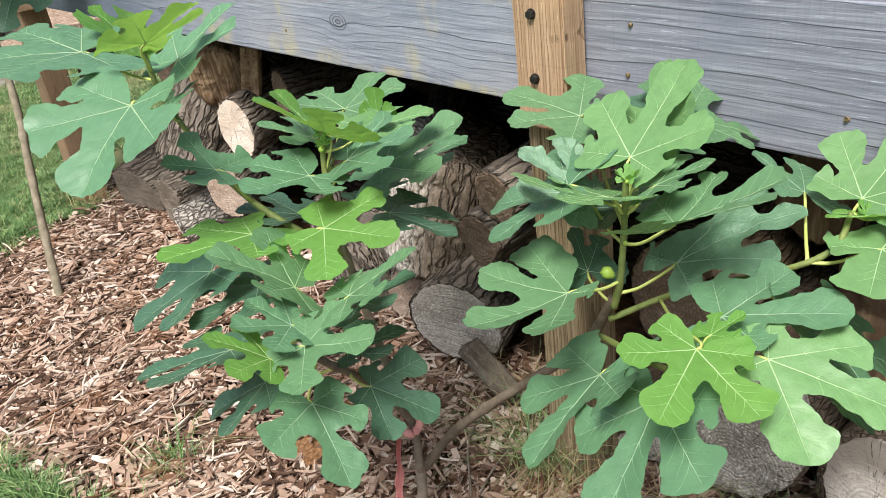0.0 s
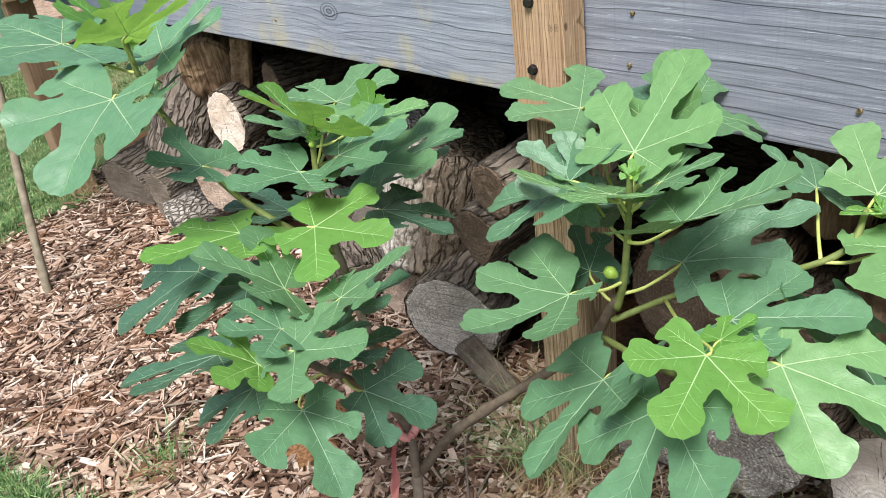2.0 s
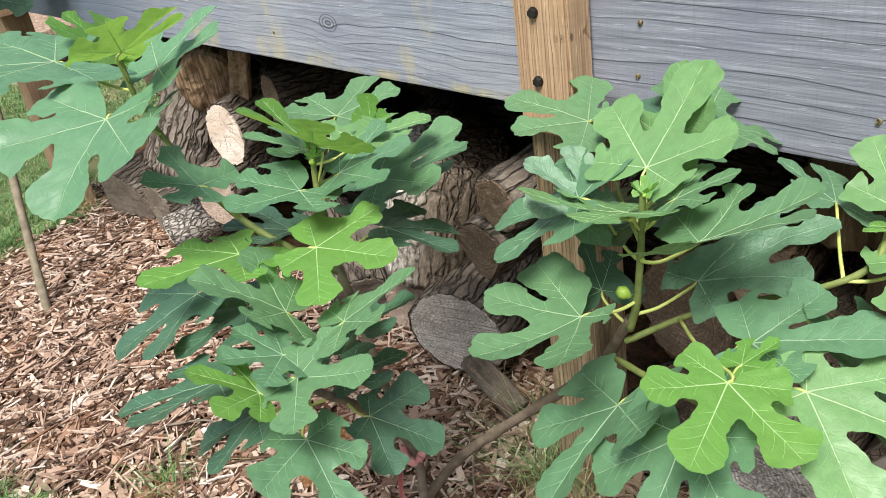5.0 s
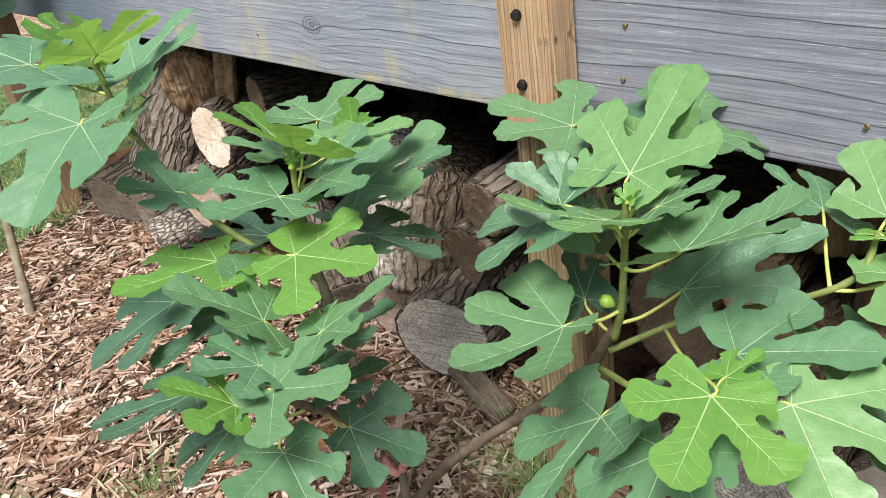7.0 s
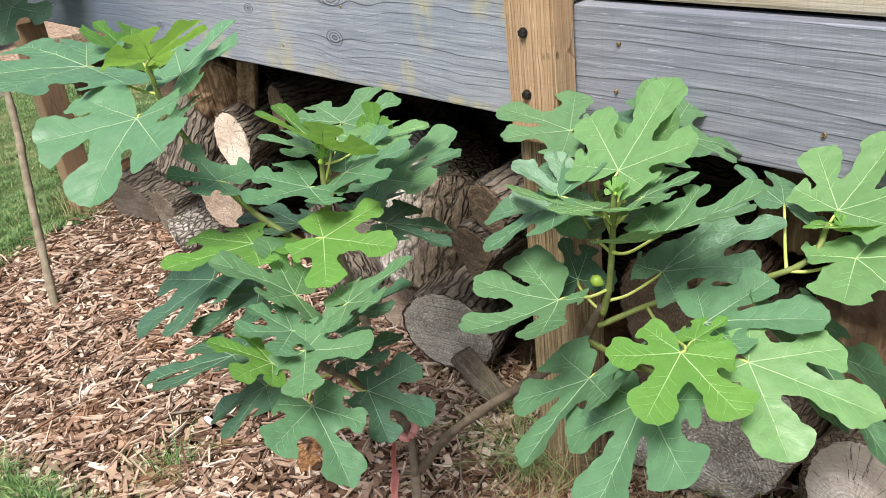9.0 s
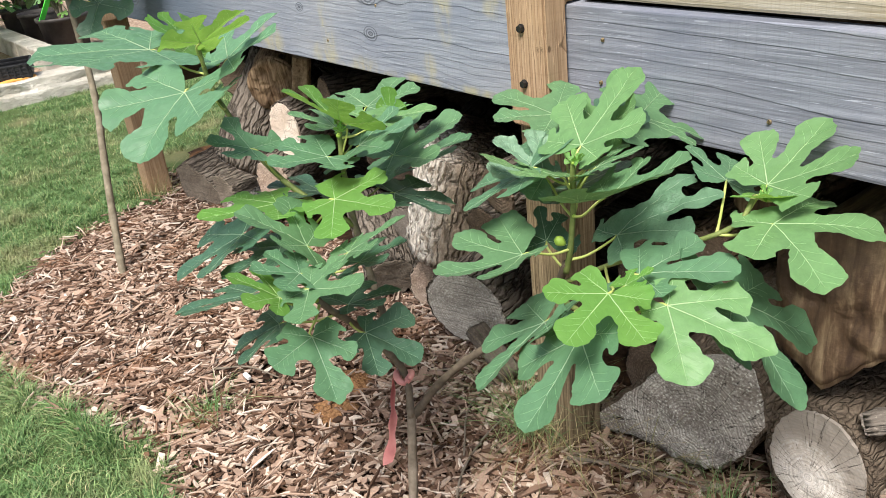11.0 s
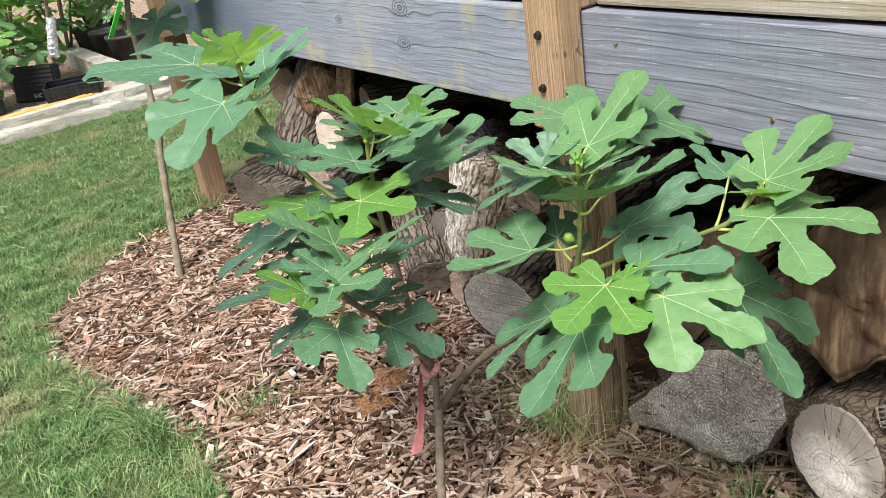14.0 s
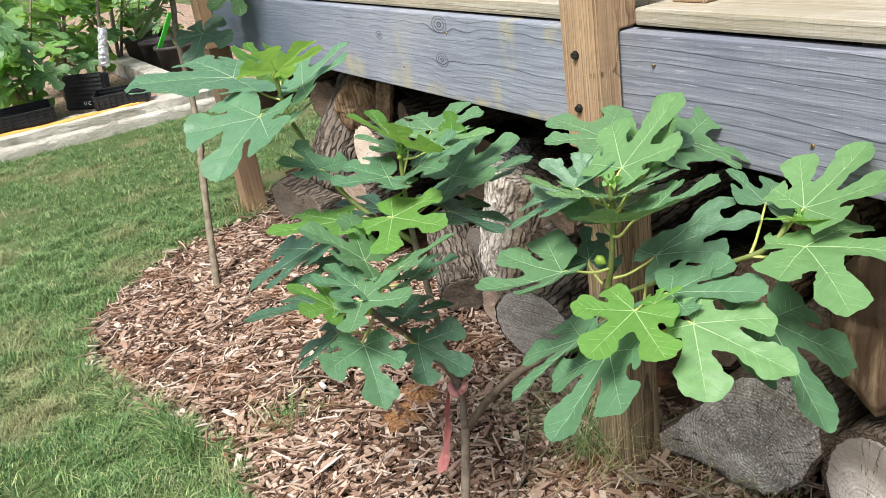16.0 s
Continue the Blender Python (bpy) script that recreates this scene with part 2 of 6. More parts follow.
def cut_material(name, light, dark, crack=0.5, saw=0.3, tilt=35, rim=0.0, rings=0.22, gape=0.016, pith=(0.0, 0.0), grit=0.5, spokes=2.4):
    """Sawn log end: rings, radial cracks, saw lines."""
    m = Nodes(name, rough=0.9, spec=0.15)
    x, y = m.math("SUBTRACT", m.axis(0), pith[0]), m.math("SUBTRACT", m.axis(1), pith[1])
    wob = m.noise(9.0, detail=3)
    r = m.math("SQRT", m.math("ADD", m.math("MULTIPLY", x, x), m.math("MULTIPLY", y, y)))
    rr = m.math("MULTIPLY_ADD", wob, 0.03, r)
    ring = m.math("SINE", m.math("MULTIPLY", rr, 900.0))
    turn = m.math("ARCTAN2", y, x)
    sector = m.tree.nodes.new("ShaderNodeTexNoise")
    sector.noise_dimensions = "2D"
    pair = m.tree.nodes.new("ShaderNodeCombineXYZ")
    m.put(pair.inputs[0], m.math("MULTIPLY", turn, 3.2))
    m.put(pair.inputs[1], m.math("MULTIPLY", r, 3.0))
    m.put(sector.inputs["Vector"], pair.outputs[0])
    sector.inputs["Scale"].default_value, sector.inputs["Detail"].default_value = spokes, 4.0
    split = m.math("ABSOLUTE", m.math("SUBTRACT", sector.outputs[0], 0.5))
    split = m.math("MULTIPLY", m.span(split, 0.0, gape, 1.0, 0.0), m.span(r, 0.004, 0.03))
    split = m.math("MULTIPLY", split, m.span(m.noise(16.0, detail=3), 0.36, 0.5))
    lines = m.noise(1.0, m.stretch((9.0, 260.0, 9.0), rotate=(0, 0, tilt)), detail=4)
    blot = m.noise(11.0, detail=4)
    colour = m.ramp(blot, (0.3, dark), (0.68, light))
    shade = m.tree.nodes.new("ShaderNodeTexNoise")
    shade.noise_dimensions = "1D"
    m.put(shade.inputs["W"], m.math("MULTIPLY", rr, 60.0))
    colour = m.mix(m.span(shade.outputs[0], 0.4, 0.65, 0.0, 0.45), colour, tuple(c * 0.7 for c in dark))
    speck = m.noise(210.0, detail=3)
    colour = m.mix(m.span(speck, 0.52, 0.7, 0.0, grit), colour, tuple(min(0.9, c * 1.5) for c in light))
    colour = m.mix(m.span(speck, 0.3, 0.44, grit, 0.0), colour, tuple(c * 0.5 for c in dark))
    if rim:
        colour = m.mix(m.span(m.math("MULTIPLY_ADD", blot, 0.05, r), rim * 0.75, rim * 1.15, 0.0, 0.85), colour, tuple(c * 0.55 for c in dark))
    colour = m.mix(m.span(ring, -1.0, 1.0, 0.0, rings), colour, dark)
    colour = m.mix(m.span(lines, 0.45, 0.75, 0.0, saw), colour, tuple(c * 0.4 for c in dark))
    colour = m.mix(m.math("MULTIPLY", split, crack), colour, tuple(c * 0.16 for c in dark))
    height = m.math("SUBTRACT", m.math("ADD", m.math("MULTIPLY", ring, rings * 0.6), lines), m.math("MULTIPLY", split, 1.5))
    return m.done(colour, height, 0.6, 0.002)


CUT_GREY = cut_material("grey_sawn_end", (0.66, 0.61, 0.54), (0.25, 0.22, 0.187), 0.5, 0.8, -52, grit=0.6)
CUT_DARK = cut_material("dark_grey_sawn_end", (0.64, 0.60, 0.535), (0.175, 0.148, 0.124), 1.0, 0.5, 15, grit=0.85, rings=0.34)
CUT_PALE = cut_material("pale_sawn_end", (0.52, 0.42, 0.34), (0.27, 0.19, 0.14), 0.6, 0.2)
CUT_WHITE = cut_material("fresh_white_sawn_end", (0.84, 0.75, 0.65), (0.55, 0.42, 0.32), 0.95, 0.06, 35, 0.0, 0.02, 0.010, (0.0, 0.03), 0.12, 1.2)
CUT_DIM = cut_material("dull_grey_sawn_end", (0.30, 0.26, 0.22), (0.15, 0.127, 0.107), 0.3, 0.5, 10)
CUT_CRACKED = cut_material("pale_cracked_sawn_end", (0.86, 0.81, 0.74), (0.43, 0.375, 0.315), 1.0, 0.2, 35, 0.092, 0.1, 0.014, (0.01, -0.03), 0.4, 1.8)
CUT_SPLIT = cut_material("pale_grey_split_face", (0.27, 0.228, 0.182), (0.105, 0.083, 0.062), 0.35, 0.6, 100, 0.0, 0.04, grit=0.3)
CUT_BROWN = cut_material("brown_sawn_end", (0.25, 0.185, 0.135), (0.10, 0.07, 0.048), 0.5, 0.5, -60, rings=0.3)

m = Nodes("dark_split_wood", rough=0.7, spec=0.3)
streak = m.noise(1.0, m.stretch((34.0, 5.0, 5.0), rotate=(0, 0, 8)), detail=6, rough=0.65, distort=0.4)
# dark clouds: mottled wood tone that also carries the log's uneven shade
cloud = m.noise(4.5, detail=5)
SPLIT_WOOD = m.done(m.mix(m.span(cloud, 0.38, 0.56, 0.8, 0.0), m.ramp(streak, (0.34, (0.045, 0.026, 0.016)), (0.5, (0.115, 0.072, 0.042)), (0.68, (0.34, 0.25, 0.15))), (0.035, 0.022, 0.015)),
                    m.math("ADD", streak, m.noise(90.0, detail=3)), 0.6, 0.004)

m = Nodes("tan_barkless_wood", rough=0.8, spec=0.2)
streak = m.noise(1.0, m.stretch((150.0, 7.0, 40.0)), detail=6, rough=0.65, distort=0.2)
split = m.span(m.noise(1.0, m.stretch((26.0, 34.0, 20.0)), detail=3), 0.66, 0.70)
tone = m.mix(m.span(m.noise(9.0, detail=4), 0.36, 0.62), m.ramp(streak, (0.36, (0.13, 0.075, 0.04)), (0.64, (0.50, 0.36, 0.225))), m.ramp(streak, (0.36, (0.07, 0.042, 0.025)), (0.64, (0.28, 0.185, 0.11))))
BARE_TAN = m.done(m.mix(m.math("MULTIPLY", split, 0.8), tone, (0.03, 0.018, 0.012)), m.math("SUBTRACT", streak, split), 0.7, 0.004)

m = Nodes("mulch_soil", rough=1.0, spec=0.1)
MULCH_SOIL = m.done(m.mix(m.span(m.noise(5.0, detail=3), 0.45, 0.62, 0.0, 0.6), m.ramp(m.noise(60.0, detail=6), (0.3, (0.012, 0.008, 0.006)), (0.7, (0.06, 0.034, 0.022))), m.ramp(m.noise(110.0, detail=6), (0.3, (0.09, 0.042, 0.018)), (0.7, (0.32, 0.17, 0.075)))), m.noise(120.0, detail=5), 0.8, 0.006)

m = Nodes("loose_soil", rough=1.0, spec=0.1)
LOOSE_SOIL = m.done(m.ramp(m.noise(130.0, detail=6, rough=0.7), (0.32, (0.10, 0.05, 0.024)), (0.5, (0.27, 0.14, 0.066)), (0.7, (0.44, 0.26, 0.13))), m.noise(150.0, detail=5), 0.9, 0.006)

m = Nodes("wood_chip", rough=0.9, spec=0.15)
pick = m.island()
tone = m.ramp(pick, (0.0, (0.036, 0.022, 0.016)), (0.24, (0.12, 0.069, 0.045)), (0.46, (0.28, 0.183, 0.133)), (0.68, (0.45, 0.325, 0.247)), (0.88, (0.60, 0.475, 0.382)), (1.0, (0.72, 0.625, 0.535)))
tone = m.mix(m.span(m.noise(4.5, detail=4), 0.50, 0.70, 0.0, 0.4), tone, (0.30, 0.145, 0.07))
strand = m.noise(220.0, detail=4)
CHIP = m.done(m.mix(m.span(strand, 0.35, 0.7, 0.0, 0.3), tone, (0.17, 0.10, 0.066)), strand, 0.5, 0.002)

m = Nodes("lawn_soil", rough=1.0, spec=0.1)
patch = m.noise(2.4, detail=5)
LAWN = m.done(m.mix(m.span(patch, 0.48, 0.75, 0.0, 0.45), m.ramp(m.noise(130.0, detail=4), (0.3, (0.045, 0.078, 0.026)), (0.7, (0.11, 0.15, 0.055))), (0.33, 0.26, 0.155)), m.noise(160.0, detail=4), 0.8, 0.01)

m = Nodes("grass_blade", rough=0.55, spec=0.3)
pick = m.island()
tone = m.ramp(pick, (0.0, (0.040, 0.100, 0.034)), (0.35, (0.120, 0.225, 0.076)), (0.75, (0.225, 0.345, 0.125)), (0.92, (0.36, 0.42, 0.19)), (1.0, (0.48, 0.42, 0.24)))
tone = m.mix(m.span(m.noise(13.0, detail=3), 0.42, 0.62, 0.0, 0.55), tone, (0.08, 0.17, 0.045))
GRASS = m.done(m.mix(m.span(m.noise(2.4, detail=5), 0.48, 0.70, 0.0, 0.6), tone, (0.36, 0.31, 0.17)))
m = Nodes("dry_grass_blade", rough=0.6, spec=0.2)
DRY_GRASS = m.done(m.ramp(m.island(), (0.0, (0.13, 0.17, 0.05)), (0.4, (0.34, 0.27, 0.13)), (1.0, (0.52, 0.42, 0.24))))


def see_through(m, colour, share):
    """Lets part of the light pass through a thin leaf."""
    glow = m.tree.nodes.new("ShaderNodeBsdfTranslucent")
    m.put(glow.inputs["Color"], colour)
    both = m.tree.nodes.new("ShaderNodeMixShader")
    both.inputs[0].default_value = share
    m.tree.links.new(m.bsdf.outputs[0], both.inputs[1])
    m.tree.links.new(glow.outputs[0], both.inputs[2])
    m.tree.links.new(both.outputs[0], m.tree.nodes["Material Output"].inputs["Surface"])
    return m.mat


def leaf_material(name, light, dark, shine=0.46, relief=0.2, thin=0.11):
    m = Nodes(name, rough=0.5, spec=0.5)
    warp = m.mix(0.03, m.coord, m.tree.nodes.new("ShaderNodeTexNoise").outputs["Color"])
    net = m.voronoi(150.0, m.stretch((1, 1, 0.3), warp), "DISTANCE_TO_EDGE")
    fine = m.voronoi(420.0, m.stretch((1, 1, 0.3)), "DISTANCE_TO_EDGE")
    blot = m.noise(16.0, detail=5, rough=0.65)
    mottle = m.noise(75.0, detail=4)
    speck = m.noise(420.0, detail=2)
    shift = m.chance()
    colour = m.ramp(blot, (0.32, dark), (0.68, light))
    colour = m.mix(m.span(mottle, 0.35, 0.7, 0.0, 0.4), colour, tuple(c * 0.72 for c in dark))
    colour = m.mix(m.span(net, 0.0, 0.06, 0.16, 0.0), colour, tuple(min(1, c * 1.7) for c in light))
    colour = m.mix(m.math("MULTIPLY", shift, 0.3), colour, tuple(c * 0.75 for c in dark))
    colour = m.mix(m.span(speck, 0.78, 0.82, 0.0, 0.75), colour, (0.60, 0.65, 0.52))
    rough = m.span(mottle, 0.3, 0.7, shine - 0.08, shine + 0.1)
    height = m.math("ADD", m.math("ADD", m.span(net, 0.0, 0.3), m.math("MULTIPLY", m.span(fine, 0.0, 0.3), 0.3)), m.math("MULTIPLY", m.noise(50.0, detail=3), 0.5))
    m.done(colour, height, relief, 0.0011 + 0.002 * (relief - 0.2), rough)
    return see_through(m, m.mix(0.7 if thin > 0.3 else 0.4, colour, (0.42, 0.68, 0.10)), thin)


LEAF_TONES = [leaf_material(*a) for a in (
    ("fig_leaf_oldest", (0.072, 0.156, 0.094), (0.050, 0.116, 0.070), 0.38, 0.15),
    ("fig_leaf_old", (0.113, 0.234, 0.120), (0.083, 0.184, 0.092), 0.42, 0.15),
    ("fig_leaf_mature", (0.126, 0.246, 0.113), (0.094, 0.198, 0.089), 0.43, 0.15),
    ("fig_leaf_full", (0.165, 0.312, 0.118), (0.126, 0.258, 0.094), 0.46, 0.12, 0.17),
    ("fig_leaf_young", (0.164, 0.350, 0.074), (0.121, 0.284, 0.058), 0.46, 0.22, 0.45),
    ("fig_leaf_newest", (0.179, 0.385, 0.083), (0.139, 0.321, 0.065), 0.46, 0.24, 0.42),
    ("fig_leaf_bluish", (0.125, 0.258, 0.134), (0.094, 0.208, 0.107), 0.42, 0.13))]
PUCKERED = [leaf_material("puckered_" + n, l, d, 0.5, 0.36) for n, l, d in (
    ("fig_leaf_oldest", (0.125, 0.24, 0.136), (0.085, 0.182, 0.100)), ("fig_leaf_old", (0.24, 0.36, 0.24), (0.13, 0.25, 0.15)))]


def vein_material(name, light, dark):
    m = Nodes(name, rough=0.5)
    m.done(m.ramp(m.noise(40.0), (0.3, dark), (0.7, light)))
    return see_through(m, (0.80, 0.88, 0.60, 1.0), 0.4)


VEIN_TONES = [vein_material(*a) for a in (
    ("vein_oldest", (0.380, 0.494, 0.393), (0.253, 0.377, 0.268)), ("vein_old", (0.473, 0.596, 0.447), (0.316, 0.451, 0.321)),
    ("vein_mature", (0.505, 0.640, 0.411), (0.347, 0.494, 0.304)), ("vein_full", (0.599, 0.757, 0.447), (0.425, 0.611, 0.339)),
    ("vein_young", (0.662, 0.780, 0.463), (0.473, 0.669, 0.321)), ("vein_newest", (0.662, 0.780, 0.447), (0.473, 0.699, 0.286)),
    ("vein_bluish", (0.56, 0.66, 0.46), (0.40, 0.53, 0.33)))]
VEIN_FINE = [vein_material("fine_" + n, tuple(1.7 * c + 0.03 for c in l), tuple(1.3 * c + 0.015 for c in l)) for n, l in (
    ("vein_oldest", (0.062, 0.135, 0.088)), ("vein_old", (0.119, 0.246, 0.130)), ("vein_mature", (0.121, 0.255, 0.128)),
    ("vein_full", (0.156, 0.321, 0.128)), ("vein_young", (0.164, 0.350, 0.074)), ("vein_newest", (0.179, 0.385, 0.083)), ("vein_bluish", (0.125, 0.258, 0.134)))]
m = Nodes("petiole_skin", rough=0.45)
PETIOLE = m.done(m.ramp(m.noise(30.0), (0.3, (0.34, 0.42, 0.10)), (0.7, (0.52, 0.55, 0.18))))
m = Nodes("green_stem_skin", rough=0.6)
STEM_GREEN = m.done(m.ramp(m.noise(45.0, detail=5), (0.3, (0.10, 0.135, 0.036)), (0.7, (0.21, 0.25, 0.075))), m.noise(160.0), 0.4)
m = Nodes("brown_stem_bark", rough=0.85, spec=0.2)
STEM_BARK = m.done(m.ramp(m.noise(50.0, detail=6), (0.3, (0.12, 0.095, 0.07)), (0.7, (0.27, 0.225, 0.175))), m.noise(170.0, detail=4), 0.6, 0.003)
m = Nodes("dark_branch_bark", rough=0.85, spec=0.2)
STEM_DARK = m.done(m.ramp(m.noise(50.0, detail=6), (0.3, (0.065, 0.05, 0.036)), (0.7, (0.17, 0.135, 0.10))), m.noise(170.0, detail=4), 0.6, 0.003)
m = Nodes("grey_brown_sapling_bark", rough=0.85, spec=0.2)
SAPLING_BARK = m.done(m.ramp(m.noise(40.0, detail=6), (0.3, (0.15, 0.125, 0.085)), (0.7, (0.30, 0.26, 0.19))), m.noise(150.0, detail=4), 0.5, 0.003)
m = Nodes("green_fig_skin", rough=0.4)
FIG = m.done(m.ramp(m.noise(60.0), (0.3, (0.22, 0.36, 0.05)), (0.7, (0.34, 0.48, 0.08))), m.noise(200.0), 0.2)
m = Nodes("pink_tape", rough=0.45)
TAPE = m.done(m.ramp(m.noise(25.0, detail=4), (0.3, (0.68, 0.25, 0.24)), (0.7, (0.82, 0.40, 0.37))), m.noise(60.0), 0.3)
m = Nodes("black_bolt", rough=0.45)
m.bsdf.inputs["Metallic"].default_value = 0.7
BOLT = m.done(m.ramp(m.noise(90.0), (0.3, (0.02, 0.02, 0.022)), (0.7, (0.07, 0.065, 0.06))))
m = Nodes("brass_screw", rough=0.4)
m.bsdf.inputs["Metallic"].default_value = 0.8
SCREW = m.done(m.ramp(m.noise(300.0), (0.35, (0.05, 0.035, 0.02)), (0.65, (0.6, 0.45, 0.25))))
m = Nodes("rough_concrete", rough=0.95, spec=0.15)
crag = m.noise(26.0, m.stretch((1, 1, 1.6)), detail=8, rough=0.7)
STONE = m.done(m.mix(m.span(crag, 0.3, 0.44, 0.45, 0.0), m.ramp(m.noise(7.0, detail=8), (0.3, (0.48, 0.44, 0.36)), (0.7, (0.74, 0.70, 0.61))), (0.15, 0.125, 0.095)), crag, 1.0, 0.03)
m = Nodes("bed_gravel", rough=1.0, spec=0.1)
GRAVEL = m.done(m.ramp(m.noise(40.0, detail=6), (0.3, (0.15, 0.095, 0.065)), (0.5, (0.33, 0.23, 0.165)), (0.7, (0.58, 0.47, 0.37))), m.noise(70.0, detail=6), 0.8, 0.02)
m = Nodes("black_plastic", rough=0.5)
BLACK = m.done(m.ramp(m.noise(20.0), (0.3, (0.012, 0.012, 0.013)), (0.7, (0.03, 0.03, 0.032))), m.noise(50.0), 0.2)
m = Nodes("dark_pot_plastic", rough=0.6)
POT = m.done(m.ramp(m.noise(15.0), (0.3, (0.035, 0.03, 0.028)), (0.7, (0.075, 0.065, 0.06))), m.noise(50.0), 0.2)
m = Nodes("orange_tape", rough=0.6)
ORANGE = m.done(m.ramp(m.noise(14.0), (0.3, (0.62, 0.28, 0.05)), (0.7, (0.78, 0.42, 0.12))), m.noise(60.0), 0.3)
m = Nodes("crumpled_foil", rough=0.35)
m.bsdf.inputs["Metallic"].default_value = 0.6
FOIL = m.done(m.ramp(m.voronoi(30.0), (0.1, (0.6, 0.6, 0.62)), (0.6, (0.9, 0.9, 0.92))), m.voronoi(34.0), 1.0, 0.01)
m = Nodes("bright_green_tag", rough=0.4)
TAG = m.done(m.ramp(m.noise(8.0), (0.3, (0.06, 0.55, 0.05)), (0.7, (0.12, 0.75, 0.08))))
m = Nodes("white_paper", rough=0.7)
PAPER = m.done(m.ramp(m.noise(30.0), (0.3, (0.7, 0.7, 0.7)), (0.7, (0.85, 0.85, 0.84))))
# near-black colour that holds the shade under the deck
m = Nodes("under_deck_shade", rough=0.95)
DECK_SHADE = m.done(m.ramp(m.noise(6.0, detail=6), (0.3, (0.014, 0.012, 0.011)), (0.7, (0.035, 0.031, 0.028))), m.noise(40.0), 0.5)

# ---- building helpers ----
WORLD_OF = {}


def link(name, mesh, material=None, parent=None, m=None, label="", category="", kind="", group=""):
    """Links a mesh or bmesh as one object at the world pose m, under parent if given."""
    m = m or Matrix()
    if isinstance(mesh, bmesh.types.BMesh):
        data = bpy.data.meshes.new(name)
        mesh.to_mesh(data)
        mesh.free()
        mesh = data
    if material and mesh and not mesh.materials:
        mesh.materials.append(material)
    ob = new(name, mesh)
    WORLD_OF[ob.name] = m
    if parent:
        ob.parent = parent
        ob.matrix_basis = WORLD_OF[parent.name].inverted() @ m
    else:
        ob.matrix_basis = m
    return tagged(ob, label, category, group, kind)


def thing(name, at, label, category, group=""):
    return link(name, None, None, None, Matrix.Translation(at), label, category, "", group)


def smooth(ob):
    for p in ob.data.polygons:
        p.use_smooth = True
    return ob


def box(x0, x1, y0, y1, z0, z1, bevel=0.004, cuts=0):
    bm = bmesh.new()
    bmesh.ops.create_cube(bm, size=1)
    for v in bm.verts:
        v.co = ((x0 + x1) / 2 + v.co.x * (x1 - x0), (y0 + y1) / 2 + v.co.y * (y1 - y0), (z0 + z1) / 2 + v.co.z * (z1 - z0))
    if bevel:
        bmesh.ops.bevel(bm, geom=bm.edges[:], offset=bevel, segments=2, affect="EDGES", profile=0.6)
    return bm


def spline(points, per=6):
    """Points of a smooth curve through the given ones (Catmull-Rom)."""
    p = [Vector(q) for q in points]
    p = [p[0] * 2 - p[1], *p, p[-1] * 2 - p[-2]]
    out = []
    for i in range(1, len(p) - 2):
        for k in range(per):
            t = k / per
            a, b, c, d = p[i - 1], p[i], p[i + 1], p[i + 2]
            out.append(0.5 * ((2 * b) + (c - a) * t + (2 * a - 5 * b + 4 * c - d) * t * t + (3 * b - a - 3 * c + d) * t ** 3))
    out.append(p[-2])
    return out


def tube(points, radii, sides=8, knobs=0.0):
    """A tube along points; radii at its start and end; knobs: swollen joints."""
    bm = bmesh.new()
    rings, n = [], len(points)
    side = Vector((0.31, 0.9, 0.2))
    for i, p in enumerate(points):
        d = (points[min(i + 1, n - 1)] - points[max(i - 1, 0)]).normalized()
        u = d.cross(side).normalized()
        v = d.cross(u)
        f = i / (n - 1)
        r = radii[0] + (radii[1] - radii[0]) * f
        r *= 1 + knobs * max(0, math.sin(f * n * 1.05) ** 3)
        rings.append([bm.verts.new(p + (u * math.cos(a) + v * math.sin(a)) * r * (1 + 0.08 * noise.noise(p * 60 + Vector((a, 0, 0))))) for a in (2 * math.pi * k / sides for k in range(sides))])
    for a, b in zip(rings, rings[1:]):
        for k in range(sides):
            bm.faces.new((a[k], a[(k + 1) % sides], b[(k + 1) % sides], b[k]))
    bm.faces.new(rings[0][::-1])
    bm.faces.new(rings[-1])
    return bm

# ---- setting ----
GROUND_Z = -0.012


# outline of the mulch bed, clockwise from the far end of the wood pile
BED = spline([(-2.6, 0.16, 0), (-2.1, 0.02, 0), (-2.05, -0.18, 0), (-1.94, -0.43, 0), (-1.77, -0.62, 0), (-1.6, -0.745, 0), (-1.44, -0.805, 0), (-1.25, -0.83, 0),
              (-1.08, -0.81, 0), (-0.93, -0.755, 0), (-0.78, -0.72, 0), (-0.65, -0.665, 0), (-0.53, -0.64, 0), (-0.38, -0.68, 0), (-0.1, -0.82, 0), (0.4, -1.0, 0), (1.2, -1.1, 0), (2.6, -1.1, 0)], 5)
BED_XY = [(p.x, p.y + 0.018 * noise.noise(Vector((p.x * 9, p.y * 9, 0)))) for p in BED] + [(2.6, 1.4), (-2.6, 1.4)]


def in_bed(x, y):
    inside, n = False, len(BED_XY)
    for i in range(n):
        (ax, ay), (bx, by) = BED_XY[i], BED_XY[(i + 1) % n]
        if (ay > y) != (by > y) and x < (bx - ax) * (y - ay) / (by - ay) + ax:
            inside = not inside
    return inside


def edge_distance(x, y):
    best = 9.0
    for (ax, ay), (bx, by) in zip(BED_XY[:len(BED)], BED_XY[1:len(BED)]):
        dx, dy = bx - ax, by - ay
        t = max(0.0, min(1.0, ((x - ax) * dx + (y - ay) * dy) / (dx * dx + dy * dy + 1e-12)))
        best = min(best, math.hypot(x - ax - t * dx, y - ay - t * dy))
    return best


